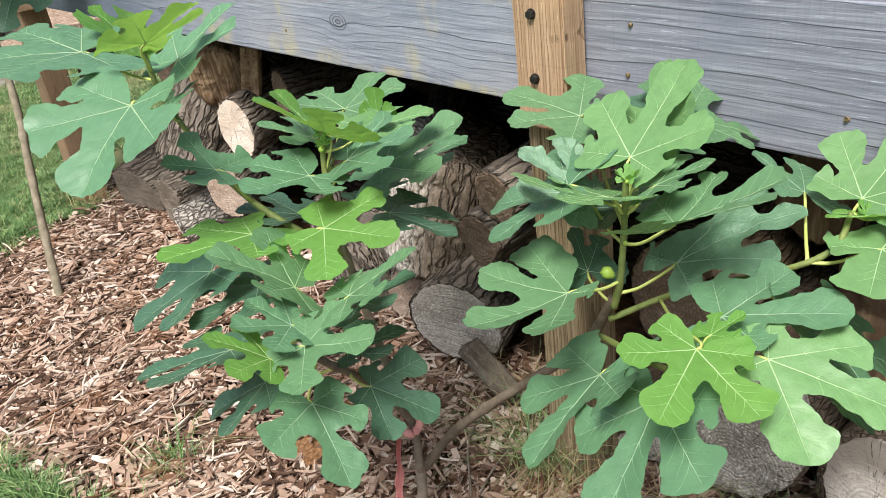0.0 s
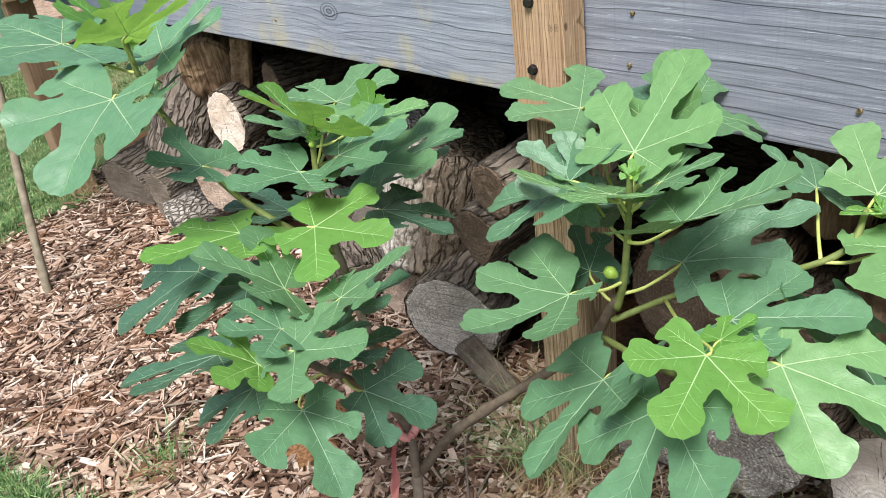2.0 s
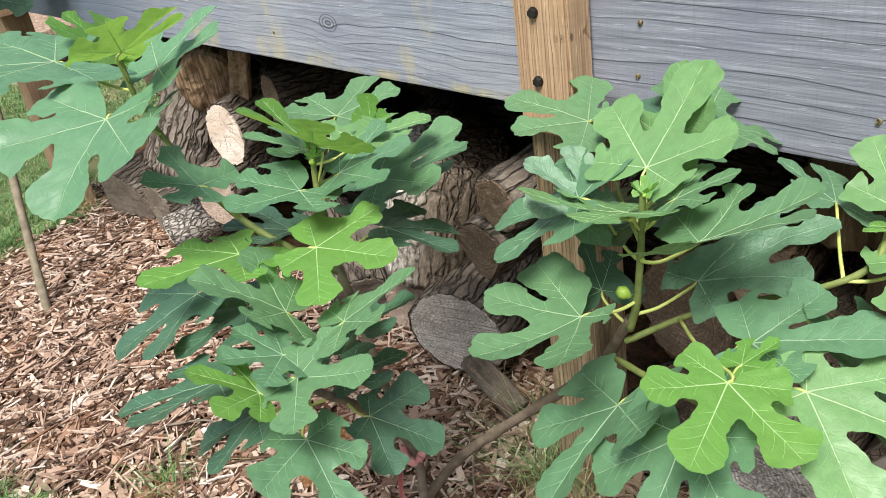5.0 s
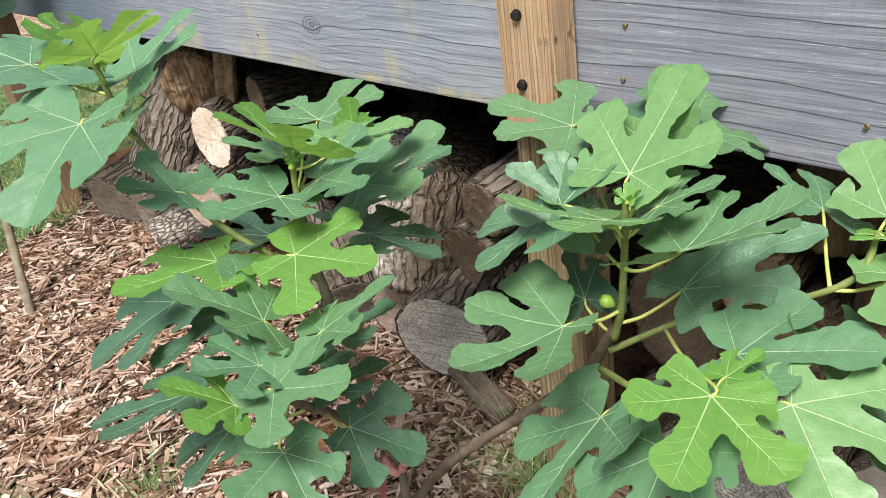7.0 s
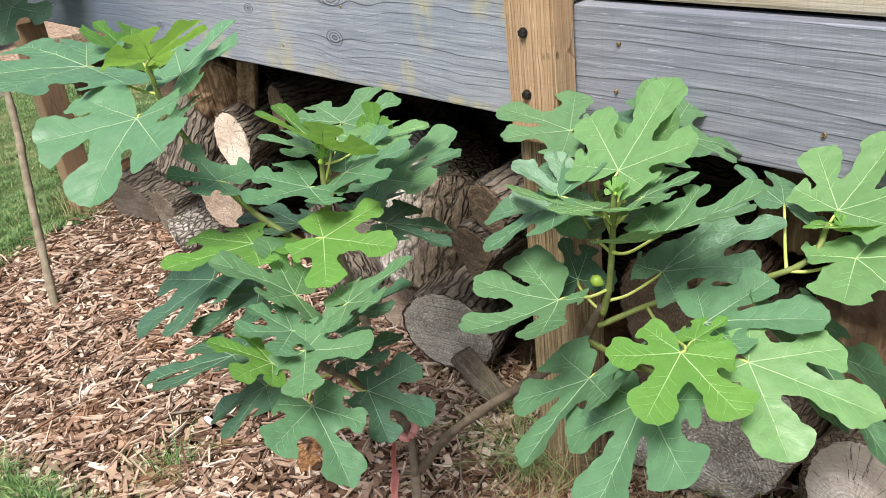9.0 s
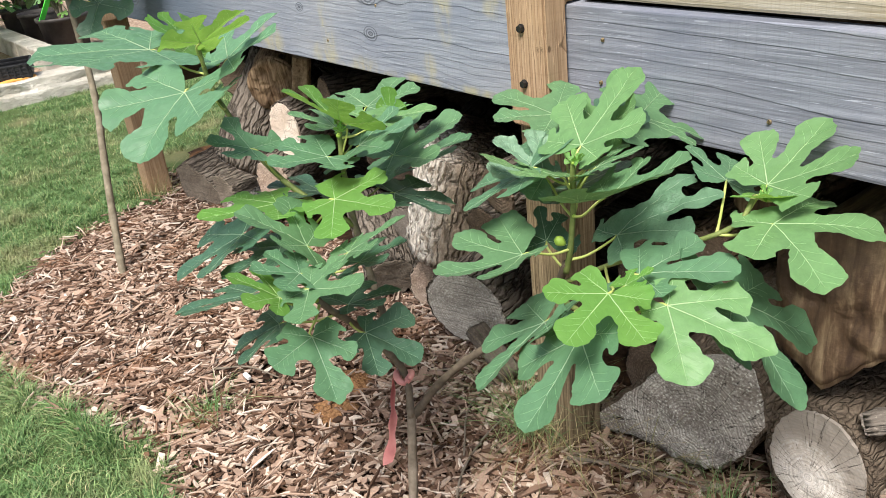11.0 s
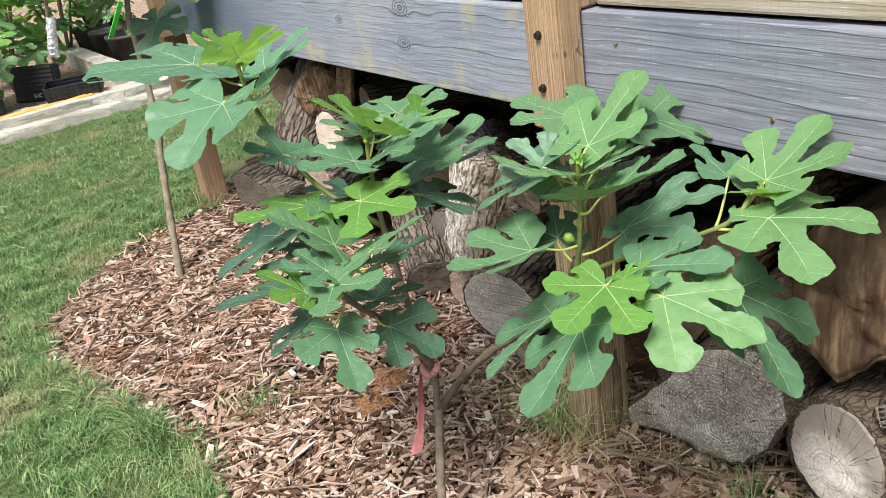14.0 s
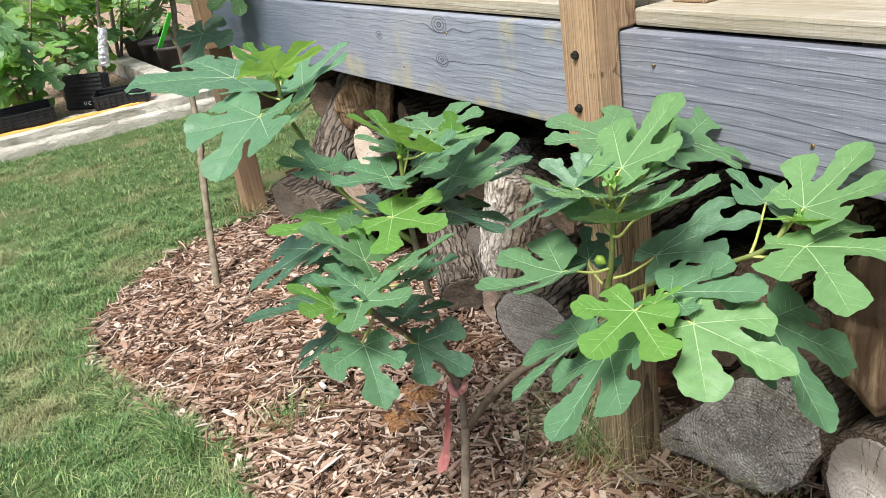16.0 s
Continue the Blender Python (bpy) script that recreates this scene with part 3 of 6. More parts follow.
def mulch_height(x, y):
    rise = min(1.0, edge_distance(x, y) / 0.16)
    return -0.02 + 0.018 * rise + 0.010 * noise.noise(Vector((x * 5, y * 5, 1))) + 0.006 * noise.noise(Vector((x * 16, y * 16, 4)))


def lawn_height(x, y):
    return GROUND_Z + 0.012 * noise.noise(Vector((x * 1.6, y * 1.6, 7)))


def ground_sheet():
    bm = bmesh.new()
    marks = [-400, -60, -20, -9, -6] + [-4.6 + 0.2 * i for i in range(38)] + [4, 9, 20, 60, 400]
    rows = [-400, -60, -20, -8] + [-3.4 + 0.2 * i for i in range(28)] + [4, 9, 20, 60, 400]
    grid = [[bm.verts.new((x, y, lawn_height(x, y) if abs(x) < 5 and abs(y) < 4 else GROUND_Z)) for x in marks] for y in rows]
    for a, b in zip(grid, grid[1:]):
        for i in range(len(marks) - 1):
            bm.faces.new((a[i], a[i + 1], b[i + 1], b[i]))
    return bm


smooth(link("ground", ground_sheet(), LAWN, None, None, "mown green lawn with dry yellowish patches", "lawn", "structure"))


def mulch_sheet():
    bm = bmesh.new()
    step, verts = 0.035, {}
    x0, y0 = -2.6, -1.15
    for i in range(150):
        for j in range(74):
            x, y = x0 + i * step, y0 + j * step
            if in_bed(x, y):
                verts[i, j] = bm.verts.new((x, y, mulch_height(x, y)))
    for (i, j), v in verts.items():
        q = [verts.get(k) for k in ((i, j), (i + 1, j), (i + 1, j + 1), (i, j + 1))]
        if all(q):
            bm.faces.new(q)
    return bm


mulch_bed = smooth(link("mulch_bed", mulch_sheet(), MULCH_SOIL, None, None, "dark reddish soil under a bed of wood chips", "mulch bed", "structure"))


def scatter(name, material, count, place, shape, label, category, seed):
    """One mesh of many small pieces: place(rng) gives x, y, z or None; shape(rng) gives corner points and faces."""
    rng = random.Random(seed)
    verts, faces = [], []
    made = 0
    while made < count:
        spot = place(rng)
        if spot is None:
            continue
        pts, fs = shape(rng, spot)
        base = len(verts)
        verts += [tuple(p) for p in pts]
        faces += [tuple(base + k for k in f) for f in fs]
        made += 1
    data = bpy.data.meshes.new(name)
    data.from_pydata(verts, [], faces)
    return link(name, data, material, None, None, label, category, "stuff")


def chip_shape(long_lo, long_hi, wide_lo, wide_hi, lift):
    def shape(rng, spot):
        a = min(long_hi * 1.5, (long_lo + long_hi) * 0.42 * math.exp(rng.gauss(0, 0.5))) / 2
        b = min(rng.uniform(wide_lo, wide_hi), a * 1.4) / 2
        c = rng.uniform(0.0015, 0.005)
        turn = Euler((rng.gauss(0, 0.23), rng.gauss(0, 0.23), rng.uniform(0, 6.28))).to_matrix()
        bend = rng.uniform(-0.15, 0.15) * a
        t = rng.uniform(0.35, 1.0)
        at = Vector(spot) + Vector((0, 0, rng.uniform(0, lift)))
        flat = [(-a, -b * t, 0), (-a * 0.1, -b * rng.uniform(0.8, 1.25), bend), (a, -b * rng.uniform(0.2, 0.9), 0), (a * rng.uniform(0.75, 1.1), b * rng.uniform(0.2, 0.9), 0), (a * 0.15, b * rng.uniform(0.8, 1.2), bend), (-a * rng.uniform(0.8, 1.1), b * t, 0)]
        pts = [at + turn @ Vector((x, y, z + c)) for x, y, z in flat] + [at + turn @ Vector((x * 0.97, y * 0.95, z)) for x, y, z in flat]
        faces = [(0, 1, 4, 5), (1, 2, 3, 4)] + [(k + 6, (k + 1) % 6 + 6, (k + 1) % 6, k) for k in range(6)]
        return pts, faces
    return shape


# places where the raked soil shows between the chips
BARE_SPOTS = ((-0.393, -0.299, 0.06), (-0.64, -0.332, 0.05), (-0.46, -0.21, 0.06), (-0.62, -0.49, 0.035))


def chip_place(x0, x1, y0, y1, spill=0.0):
    def place(rng):
        x, y = rng.uniform(x0, x1), rng.uniform(y0, y1)
        for bx, by, r in BARE_SPOTS:
            if math.hypot(x - bx, y - by) < r * (1 + 0.5 * noise.noise(Vector((x * 25, y * 25, 0)))) and rng.random() < 0.85:
                return None
        if not in_bed(x, y):
            if not spill or edge_distance(x, y) > abs(rng.gauss(0, spill)):
                return None
            return x, y, lawn_height(x, y) + 0.006
        return x, y, mulch_height(x, y)
    return place


scatter("wood_chips", CHIP, 50000, chip_place(-2.35, 2.55, -1.05, 0.2, 0.012), chip_shape(0.008, 0.043, 0.006, 0.018, 0.013), "tan and reddish shredded wood chips covering the bed", "wood chips", 1)
scatter("wood_shreds", CHIP, 19000, chip_place(-2.35, 2.55, -1.05, 0.2, 0.01), chip_shape(0.02, 0.075, 0.0015, 0.005, 0.026), "thin stringy shreds of bark among the chips", "wood shreds", 2)


def soil_mound(x, y, r, seed):
    """A low irregular heap of loose orange soil."""
    rng = random.Random(seed)
    bm, rows = bmesh.new(), []
    for k in range(10):
        row = []
        for q in range(28):
            a = q / 28 * 6.2832
            d = r * (k + 0.05) / 9 * (1 + 0.3 * noise.noise(Vector((math.cos(a) * 1.6, math.sin(a) * 1.6, seed))))
            px, py = x + d * math.cos(a), y + 0.8 * d * math.sin(a)
            lump = 0.010 * noise.noise(Vector((px * 60, py * 60, seed))) + rng.uniform(-0.002, 0.002)
            row.append(bm.verts.new((px, py, mulch_height(px, py) + 0.016 * (1 - (k / 9) ** 2) + lump * (1 - k / 10) - (0.01 if k == 9 else 0))))
        rows.append(row)
    bm.faces.new(rows[0])
    for p, q in zip(rows, rows[1:]):
        for k in range(28):
            bm.faces.new((p[k], q[k], q[(k + 1) % 28], p[(k + 1) % 28]))
    link("soil_mound", bm, LOOSE_SOIL, None, None, "loose orange-brown soil showing between the wood chips", "soil", "stuff")


soil_mound(-0.393, -0.299, 0.075, 1)
soil_mound(-0.46, -0.21, 0.075, 2)


def blade_shape(lo, hi, lean):
    def shape(rng, spot):
        h, w = rng.uniform(lo, hi) * (1 + 1.5 * max(-0.42, noise.noise(Vector((spot[0] * 13, spot[1] * 13, 2))))), rng.uniform(0.0006, 0.0017)
        a = rng.uniform(0, 6.28)
        side = Vector((math.cos(a), math.sin(a), 0))
        over = Vector((math.cos(a + 1.57 + rng.gauss(0, 0.4)), math.sin(a + 1.57 + rng.gauss(0, 0.4)), 0)) * h * abs(rng.gauss(0, lean))
        p = Vector(spot)
        mid = p + Vector((0, 0, h * 0.62)) + over * 0.35
        tip = p + Vector((0, 0, h * rng.uniform(0.75, 1.0))) + over
        return [p - side * w, p + side * w, mid + side * w * 0.8, mid - side * w * 0.8, tip], [(0, 1, 2, 3), (3, 2, 4)]
    return shape


def straw_shape(lo, hi):
    """A long thin blade that arches over."""
    def shape(rng, spot):
        h, w, a = rng.uniform(lo, hi), rng.uniform(0.0005, 0.0013), rng.uniform(0, 6.28)
        ahead, side = Vector((math.cos(a), math.sin(a), 0)), Vector((-math.sin(a), math.cos(a), 0))
        arch, sway, pts = rng.uniform(0.2, 1.5), rng.gauss(0, 0.25), []
        for k in range(7):
            f = k / 6
            p = Vector(spot) + ahead * h * (0.15 * f + 0.75 * arch * f * f) + side * h * sway * f * f + Vector((0, 0, h * (f - 0.55 * arch * f * f)))
            p.z = max(p.z, spot[2] + 0.012 * f)
            pts += [p - side * w * (1 - 0.8 * f), p + side * w * (1 - 0.8 * f)]
        return pts, [(2 * k, 2 * k + 1, 2 * k + 3, 2 * k + 2) for k in range(6)]
    return shape


def lawn_place(x0, x1, y0, y1, inside=False):
    def place(rng):
        x, y = rng.uniform(x0, x1), rng.uniform(y0, y1)
        if in_bed(x, y) != inside:
            return None
        thin = noise.noise(Vector((x * 2.4, y * 2.4, 3))) + 0.5 * noise.noise(Vector((x * 7, y * 7, 5)))
        if rng.random() < max(0.0, min(0.8, (thin - 0.12) * 2.2)):
            return None
        return x, y, lawn_height(x, y) - 0.003
    return place


scatter("lawn_grass", GRASS, 105000, lawn_place(-2.6, -0.2, -1.5, 0.15), blade_shape(0.010, 0.028, 1.1), "short green lawn grass with yellowing patches", "grass", 3)
scatter("lawn_grass", GRASS, 95000, lawn_place(-4.36, -2.4, -1.6, 1.2), blade_shape(0.009, 0.024, 1.1), "short green lawn grass toward the stone border", "grass", 4)


def edge_place(rng):
    k = rng.randrange(20, 70)
    p = BED[k].lerp(BED[k + 1], rng.random()) + Vector((rng.gauss(0, 0.03), rng.gauss(0, 0.03), 0))
    if in_bed(p.x, p.y) or edge_distance(p.x, p.y) > 0.06 or noise.noise(Vector((p.x * 8, p.y * 8, 6))) < -0.1:
        return None
    return p.x, p.y, lawn_height(p.x, p.y) - 0.003


scatter("lawn_edge_grass", GRASS, 5000, edge_place, blade_shape(0.02, 0.042, 1.0), "longer grass along the edge of the bed", "grass", 5)


def tuft_place(cx, cy, r):
    def place(rng):
        a, d = rng.uniform(0, 6.28), abs(rng.gauss(0, r))
        x, y = cx + d * math.cos(a), cy + d * math.sin(a)
        return x, y, mulch_height(x, y)
    return place


# ---- deck ----
deck = thing("deck", (0, 0, 0.69), "low weathered grey timber deck with lichen-stained rim boards", "deck")
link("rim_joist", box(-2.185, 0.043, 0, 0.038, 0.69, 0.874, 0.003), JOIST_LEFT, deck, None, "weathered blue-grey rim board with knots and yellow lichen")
link("rim_joist", box(0.047, 3.4, 0.0015, 0.0395, 0.69, 0.873, 0.003), JOIST_RIGHT, deck, None, "weathered grey rim board")
for i in range(14):
    y = 0.022 + i * 0.145
    if i == 0:
        link("deck_board", box(-2.185, -0.012, y, y + 0.1432, 0.879, 0.907, 0.005), DECK_WOOD, deck, None, "greenish edged deck board")
        link("deck_board", box(0.1, 3.4, y, y + 0.1432, 0.879, 0.907, 0.005), DECK_WOOD, deck, None, "greenish edged deck board")
    else:
        link("deck_board", box(-2.185, 3.4, y, y + 0.1432, 0.879, 0.907, 0.005), DECK_WOOD, deck)
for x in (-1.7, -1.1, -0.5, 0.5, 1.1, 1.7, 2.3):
    link("floor_joist", box(x - 0.019, x + 0.019, 0.0405, 2.0, 0.692, 0.876, 0.003), SHADED_WOOD, deck)
link("end_joist", box(-2.185, -2.147, 0.0405, 2.0, 0.692, 0.876, 0.003), SHADED_WOOD, deck)
link("side_beam", box(-2.185, -2.147, 0.09, 2.0, 0.40, 0.50, 0.003), SHADED_WOOD, deck, None, "low brown cross beam darkened for the shade under the deck")


def rail_post(x, top):
    """Notched railing post: a tongue in front of the rim board, full thickness above it."""
    bm = bmesh.new()
    outline = [(-0.0515, 0.677), (-0.0015, 0.677), (-0.0015, 0.8765), (0.0385, 0.8765), (0.0385, top), (-0.0515, top)]
    low = [bm.verts.new((x, y, z)) for y, z in outline]
    high = [bm.verts.new((x + 0.089, y, z)) for y, z in outline]
    bm.faces.new(low)
    bm.faces.new(high[::-1])
    for k in range(6):
        bm.faces.new((low[k], high[k], high[(k + 1) % 6], low[(k + 1) % 6]))
    bmesh.ops.recalc_face_normals(bm, faces=bm.faces[:])
    bmesh.ops.bevel(bm, geom=bm.edges[:], offset=0.0035, segments=2, affect="EDGES")
    return bm


def bolt(x, y, z):
    bm = bmesh.new()
    bmesh.ops.create_cone(bm, cap_ends=True, segments=6, radius1=0.0066, radius2=0.006, depth=0.007, matrix=pose(x, y - 0.0035, z, 90, 0, 0))
    bmesh.ops.create_cone(bm, cap_ends=True, segments=16, radius1=0.0074, radius2=0.0074, depth=0.002, matrix=pose(x, y - 0.0008, z, 90, 0, 0))
    return bm


post = link("rail_post", rail_post(0.0, 1.9), POST_WOOD, deck, None, "tan notched railing post with vertical grain")
for z in (0.842, 0.752):
    link("bolt", bolt(0.037, -0.0515, z), BOLT, post, None, "black hex bolt head")
link("rail_post", rail_post(-2.205, 1.9), POST_WOOD, deck, None, "tan railing post at the deck corner")
link("support_post", box(-0.004, 0.085, -0.032, 0.057, -0.1, 0.689, 0.008), OLD_POST_WOOD, deck, None, "aged square support post with rounded corners")
link("support_post", box(-2.245, -2.156, -0.04, 0.049, -0.1, 0.676, 0.006), POST_WOOD, deck, None, "reddish brown corner post standing in the lawn")
for px, py in ((3.3, -0.032), (3.3, 1.9), (-2.13, 1.9)):
    link("support_post", box(px - 0.045, px + 0.045, py, py + 0.089, -0.1, 0.689, 0.008), OLD_POST_WOOD, deck, None, "aged square support post with rounded corners")
link("baluster_foot", box(0.13, 0.2, 0.075, 0.113, 0.9075, 1.9, 0.003), POST_WOOD, deck, None, "pale grooved railing upright")
for x, z in ((0.16, 0.8245), (0.155, 0.757), (-0.664, 0.743), (-0.449, 0.836), (0.446, 0.744), (1.3, 0.82)):
    bm = bmesh.new()
    bmesh.ops.create_cone(bm, cap_ends=True, segments=12, radius1=0.0036, radius2=0.0026, depth=0.003, matrix=pose(x, 0.0, z, 90, 0, 0))
    link("screw", bm, SCREW, deck, None, "small rusty screw head")
# added wall that closes the space under the deck and keeps it dark
link("wall_back", box(-2.0, 3.4, 0.75, 0.95, -0.1, 0.689, 0), DECK_SHADE, None, None, "added near-black wall standing in for the shade under the deck", "wall", "structure")


# ---- fire wood ----
def log(at, axis, radius, length, bark, cut, label, squash=1.0, flats=(), spin=0.0, seed=0, rough=0.006, profile=(), face=0.935, dent=0.0025):
    """A log whose sawn face is centred at `at` and that runs back along axis. flats: (angle, share of the radius) of split sides.
    profile: corners (right, up) of a split log's end, about its pith."""
    z = Vector(axis).normalized()
    x = Vector((0, 0, 1)).cross(z).normalized()
    x = x if x.length > 0.5 else Vector((1, 0, 0))
    y = z.cross(x)
    m = Matrix.Translation(at) @ Matrix((x, y, z)).transposed().to_4x4() @ pose(0, 0, 0, 0, 0, spin)
    rng = random.Random(seed)
    off = Vector((rng.uniform(0, 50), rng.uniform(0, 50), rng.uniform(0, 50)))
    n, rows = 72, 16

    def cornered(a):
        ux, uy, best = -math.cos(a), math.sin(a), radius
        for (ax, ay), (bx, by) in zip(profile, profile[1:] + profile[:1]):
            ex, ey = bx - ax, by - ay
            det = ux * ey - uy * ex
            if abs(det) > 1e-9:
                d, share = (ax * ey - ay * ex) / det, (ax * uy - ay * ux) / det
                if d > 0 and -1e-6 <= share <= 1.000001:
                    best = d
        return best

    def reach(a, zz):
        r = cornered(a) if profile else radius
        for fa, fd in flats:
            c = math.cos(a - radians(fa))
            if c > 0.05:
                r = min(r, radius * fd / c)
        p = Vector((math.cos(a), math.sin(a), zz * 1.2))
        r *= 1 + 0.06 * noise.noise(p * 1.3 + off)
        if r > radius * 0.93 or not flats:
            groove = noise.noise(Vector((a * 7, zz * 5, off.x))) + 0.6 * noise.noise(Vector((a * 15, zz * 9, off.y)))
            r += rough * groove
        else:
            r += rough * 0.5 * noise.noise(Vector((a * 20, zz * 3, off.z)))
        return r

    bm = bmesh.new()
    rings = []
    for j in range(rows):
        f = j / (rows - 1)
        rings.append([bm.verts.new((math.cos(a) * reach(a, f * length / radius), math.sin(a) * reach(a, f * length / radius) * squash, f * length)) for a in (2 * math.pi * k / n for k in range(n))])
    for a, b in zip(rings, rings[1:]):
        for k in range(n):
            bm.faces.new((a[k], a[(k + 1) % n], b[(k + 1) % n], b[k]))
    bm.faces.new(rings[-1])
    inner = [bm.verts.new((v.co.x * (face - 0.035), v.co.y * (face - 0.035), 0.004)) for v in rings[0]]
    for k in range(n):
        bm.faces.new((rings[0][k], inner[k], inner[(k + 1) % n], rings[0][(k + 1) % n]))
    bmesh.ops.recalc_face_normals(bm, faces=bm.faces[:])
    ob = link("log", None, None, None, m, label, "firewood log", "", "stacked firewood under the deck")
    smooth(link("bark", bm, bark, ob, m))
    bm = bmesh.new()
    disc = []
    for k in range(9):
        s = (9 - k) / 9.0
        disc.append([bm.verts.new((math.cos(a) * reach(a, 0) * (s * face), math.sin(a) * reach(a, 0) * (s * face) * squash, -0.003 + dent * (noise.noise(Vector((math.cos(a) * s * 3, math.sin(a) * s * 3, off.x))) + 0.4 * noise.noise(Vector((math.cos(a) * s * 9, math.sin(a) * s * 9, off.y)))))) for a in (2 * math.pi * q / n for q in range(n))])
    for a, b in zip(disc, disc[1:]):
        for k in range(n):
            bm.faces.new((a[k], b[k], b[(k + 1) % n], a[(k + 1) % n]))
    hub = bm.verts.new((0, 0, -0.003))
    for k in range(n):
        bm.faces.new((disc[-1][k], hub, disc[-1][(k + 1) % n]))
    rim = [bm.verts.new((v.co.x, v.co.y, 0.006)) for v in disc[0]]
    for k in range(n):
        bm.faces.new((disc[0][k], disc[0][(k + 1) % n], rim[(k + 1) % n], rim[k]))
    bmesh.ops.recalc_face_normals(bm, faces=bm.faces[:])
    cap = link("sawn_face", bm, cut, ob, m)
    if dent > 0.005:
        smooth(cap)
    return ob


BACK = (-0.5, 0.87, 0.0)
log((-0.345, 0.07, 0.125), (-0.3, 0.95, 0.06), 0.114, 0.42, BARK, CUT_GREY, "grey weathered log with a sawn face on the mulch", 0.88, seed=1)
log((-0.215, 0.045, 0.37), (0.08, 1, 0.1), 0.066, 0.4, BARK, CUT_BROWN, "small brown split log lying on the grey log", 0.9, ((215, 0.7), (325, 0.75)), seed=2)
log((-0.165, 0.045, 0.477), (0.1, 1, 0.14), 0.054, 0.4, BARK, CUT_BROWN, "thin dark brown log on the pile", 1.0, seed=3)
log((-0.523, 0.19, 0.2), (0.1, 0.012, 0.33), 0.124, 0.30, BARK_PALE, CUT_BROWN, "large log with pale furrowed bark propped on the pile", 1.0, seed=4, rough=0.007)
log((-0.11, 0.16, 0.425), (-0.1, 1, 0.05), 0.055, 0.35, BARK, CUT_BROWN, "bark covered log behind the support post", seed=5)
log((0.13, 0.16, 0.3), (0.15, 1, 0.0), 0.1, 0.35, BARK_BROWN, CUT_BROWN, "dark bark covered log beside the support post", 1.1, seed=6)
log((0.13, 0.17, 0.1), (0.1, 1, 0.0), 0.085, 0.35, BARK_SHADED, CUT_BROWN, "dark log low in the pile", seed=7)
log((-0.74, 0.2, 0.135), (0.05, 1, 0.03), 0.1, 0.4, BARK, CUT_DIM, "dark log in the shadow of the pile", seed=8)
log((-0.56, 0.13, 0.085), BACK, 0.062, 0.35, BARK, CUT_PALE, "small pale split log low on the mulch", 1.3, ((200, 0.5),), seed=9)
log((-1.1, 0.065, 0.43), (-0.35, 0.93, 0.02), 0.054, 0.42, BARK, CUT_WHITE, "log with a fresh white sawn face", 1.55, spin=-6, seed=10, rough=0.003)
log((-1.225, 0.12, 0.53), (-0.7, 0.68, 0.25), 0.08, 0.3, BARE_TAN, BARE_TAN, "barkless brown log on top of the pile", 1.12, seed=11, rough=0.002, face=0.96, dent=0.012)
log((-1.46, 0.11, 0.53), BACK, 0.065, 0.4, BARK_SHADED, CUT_BROWN, "small brown log on top of the pile", seed=12)
log((-1.42, 0.07, 0.26), (0.18, 0.45, 0.8), 0.125, 0.36, BARK, CUT_GREY, "log with deep furrowed bark leaning on the pile", 0.9, seed=13, rough=0.009)
log((-1.86, 0.05, 0.085), (-0.25, 0.95, 0.08), 0.13, 0.42, BARK, CUT_SPLIT, "grey split log on the mulch at the end of the pile", 1.0, seed=14, rough=0.004, profile=[(-0.12, 0.05), (-0.05, 0.085), (0.05, 0.04), (0.115, -0.02), (0.115, -0.07), (0.03, -0.1), (-0.1, -0.08)])
log((-1.645, 0.05, 0.1), (-0.1, 0.97, 0.03), 0.11, 0.42, BARK, CUT_SPLIT, "grey split log on the mulch", 1.0, seed=15, rough=0.004, profile=[(-0.05, 0.06), (0.01, 0.075), (0.08, 0.04), (0.09, -0.05), (0.05, -0.115), (-0.01, -0.08)])
log((-1.49, 0.02, 0.06), (0.45, 0.75, 0.3), 0.062, 0.22, BARK_MID, CUT_GREY, "short piece with pale rough bark", seed=16)
log((-1.22, 0.055, 0.235), BACK, 0.06, 0.4, BARK, CUT_PALE, "log with a pale reddish sawn face", 1.5, spin=-14, seed=17)
log((-1.128, 0.145, 0.48), (0.03, 0.012, 0.14), 0.026, 0.145, BARE_TAN, BARE_TAN, "narrow barkless split piece standing on the pile", 1.0, ((200, 0.6),), seed=32, rough=0.003)
log((-0.9, 0.1, 0.545), (0.25, 0.95, 0.0), 0.058, 0.4, BARK_SHADED, CUT_BROWN, "dark log under the rim board", seed=18)
log((-0.9, 0.3, 0.35), BACK, 0.11, 0.4, BARK_SHADED, CUT_BROWN, "log in the middle of the pile", seed=19)
log((-0.62, 0.3, 0.36), BACK, 0.1, 0.4, BARK_SHADED, CUT_BROWN, "shaded log in the pile", seed=20)
log((-0.7, 0.1, 0.075), (-0.86, 0.42, 0.2), 0.072, 0.36, BARK, CUT_SPLIT, "small bark covered log lying under the larger ones", 0.85, seed=21)
log((0.524, 0.075, 0.165), (0.05, 1, 0), 0.093, 0.4, BARK_WORN, CUT_CRACKED, "log with a pale cracked sawn face", 1.22, seed=22, face=0.87, rough=0.004)
log((0.301, 0.07, 0.114), (-0.05, 1, 0), 0.2, 0.4, BARK_WORN, CUT_DARK, "thick half-split grey log with growth rings", 1.0, seed=23, rough=0.006, dent=0.009,
    profile=[(-0.25, -0.1), (-0.112, 0.081), (-0.03, 0.165), (0.053, 0.2), (0.109, 0.186), (0.139, 0.09), (0.102, 0.0), (0.05, -0.06), (-0.01, -0.085), (-0.15, -0.08), (-0.235, -0.112)])
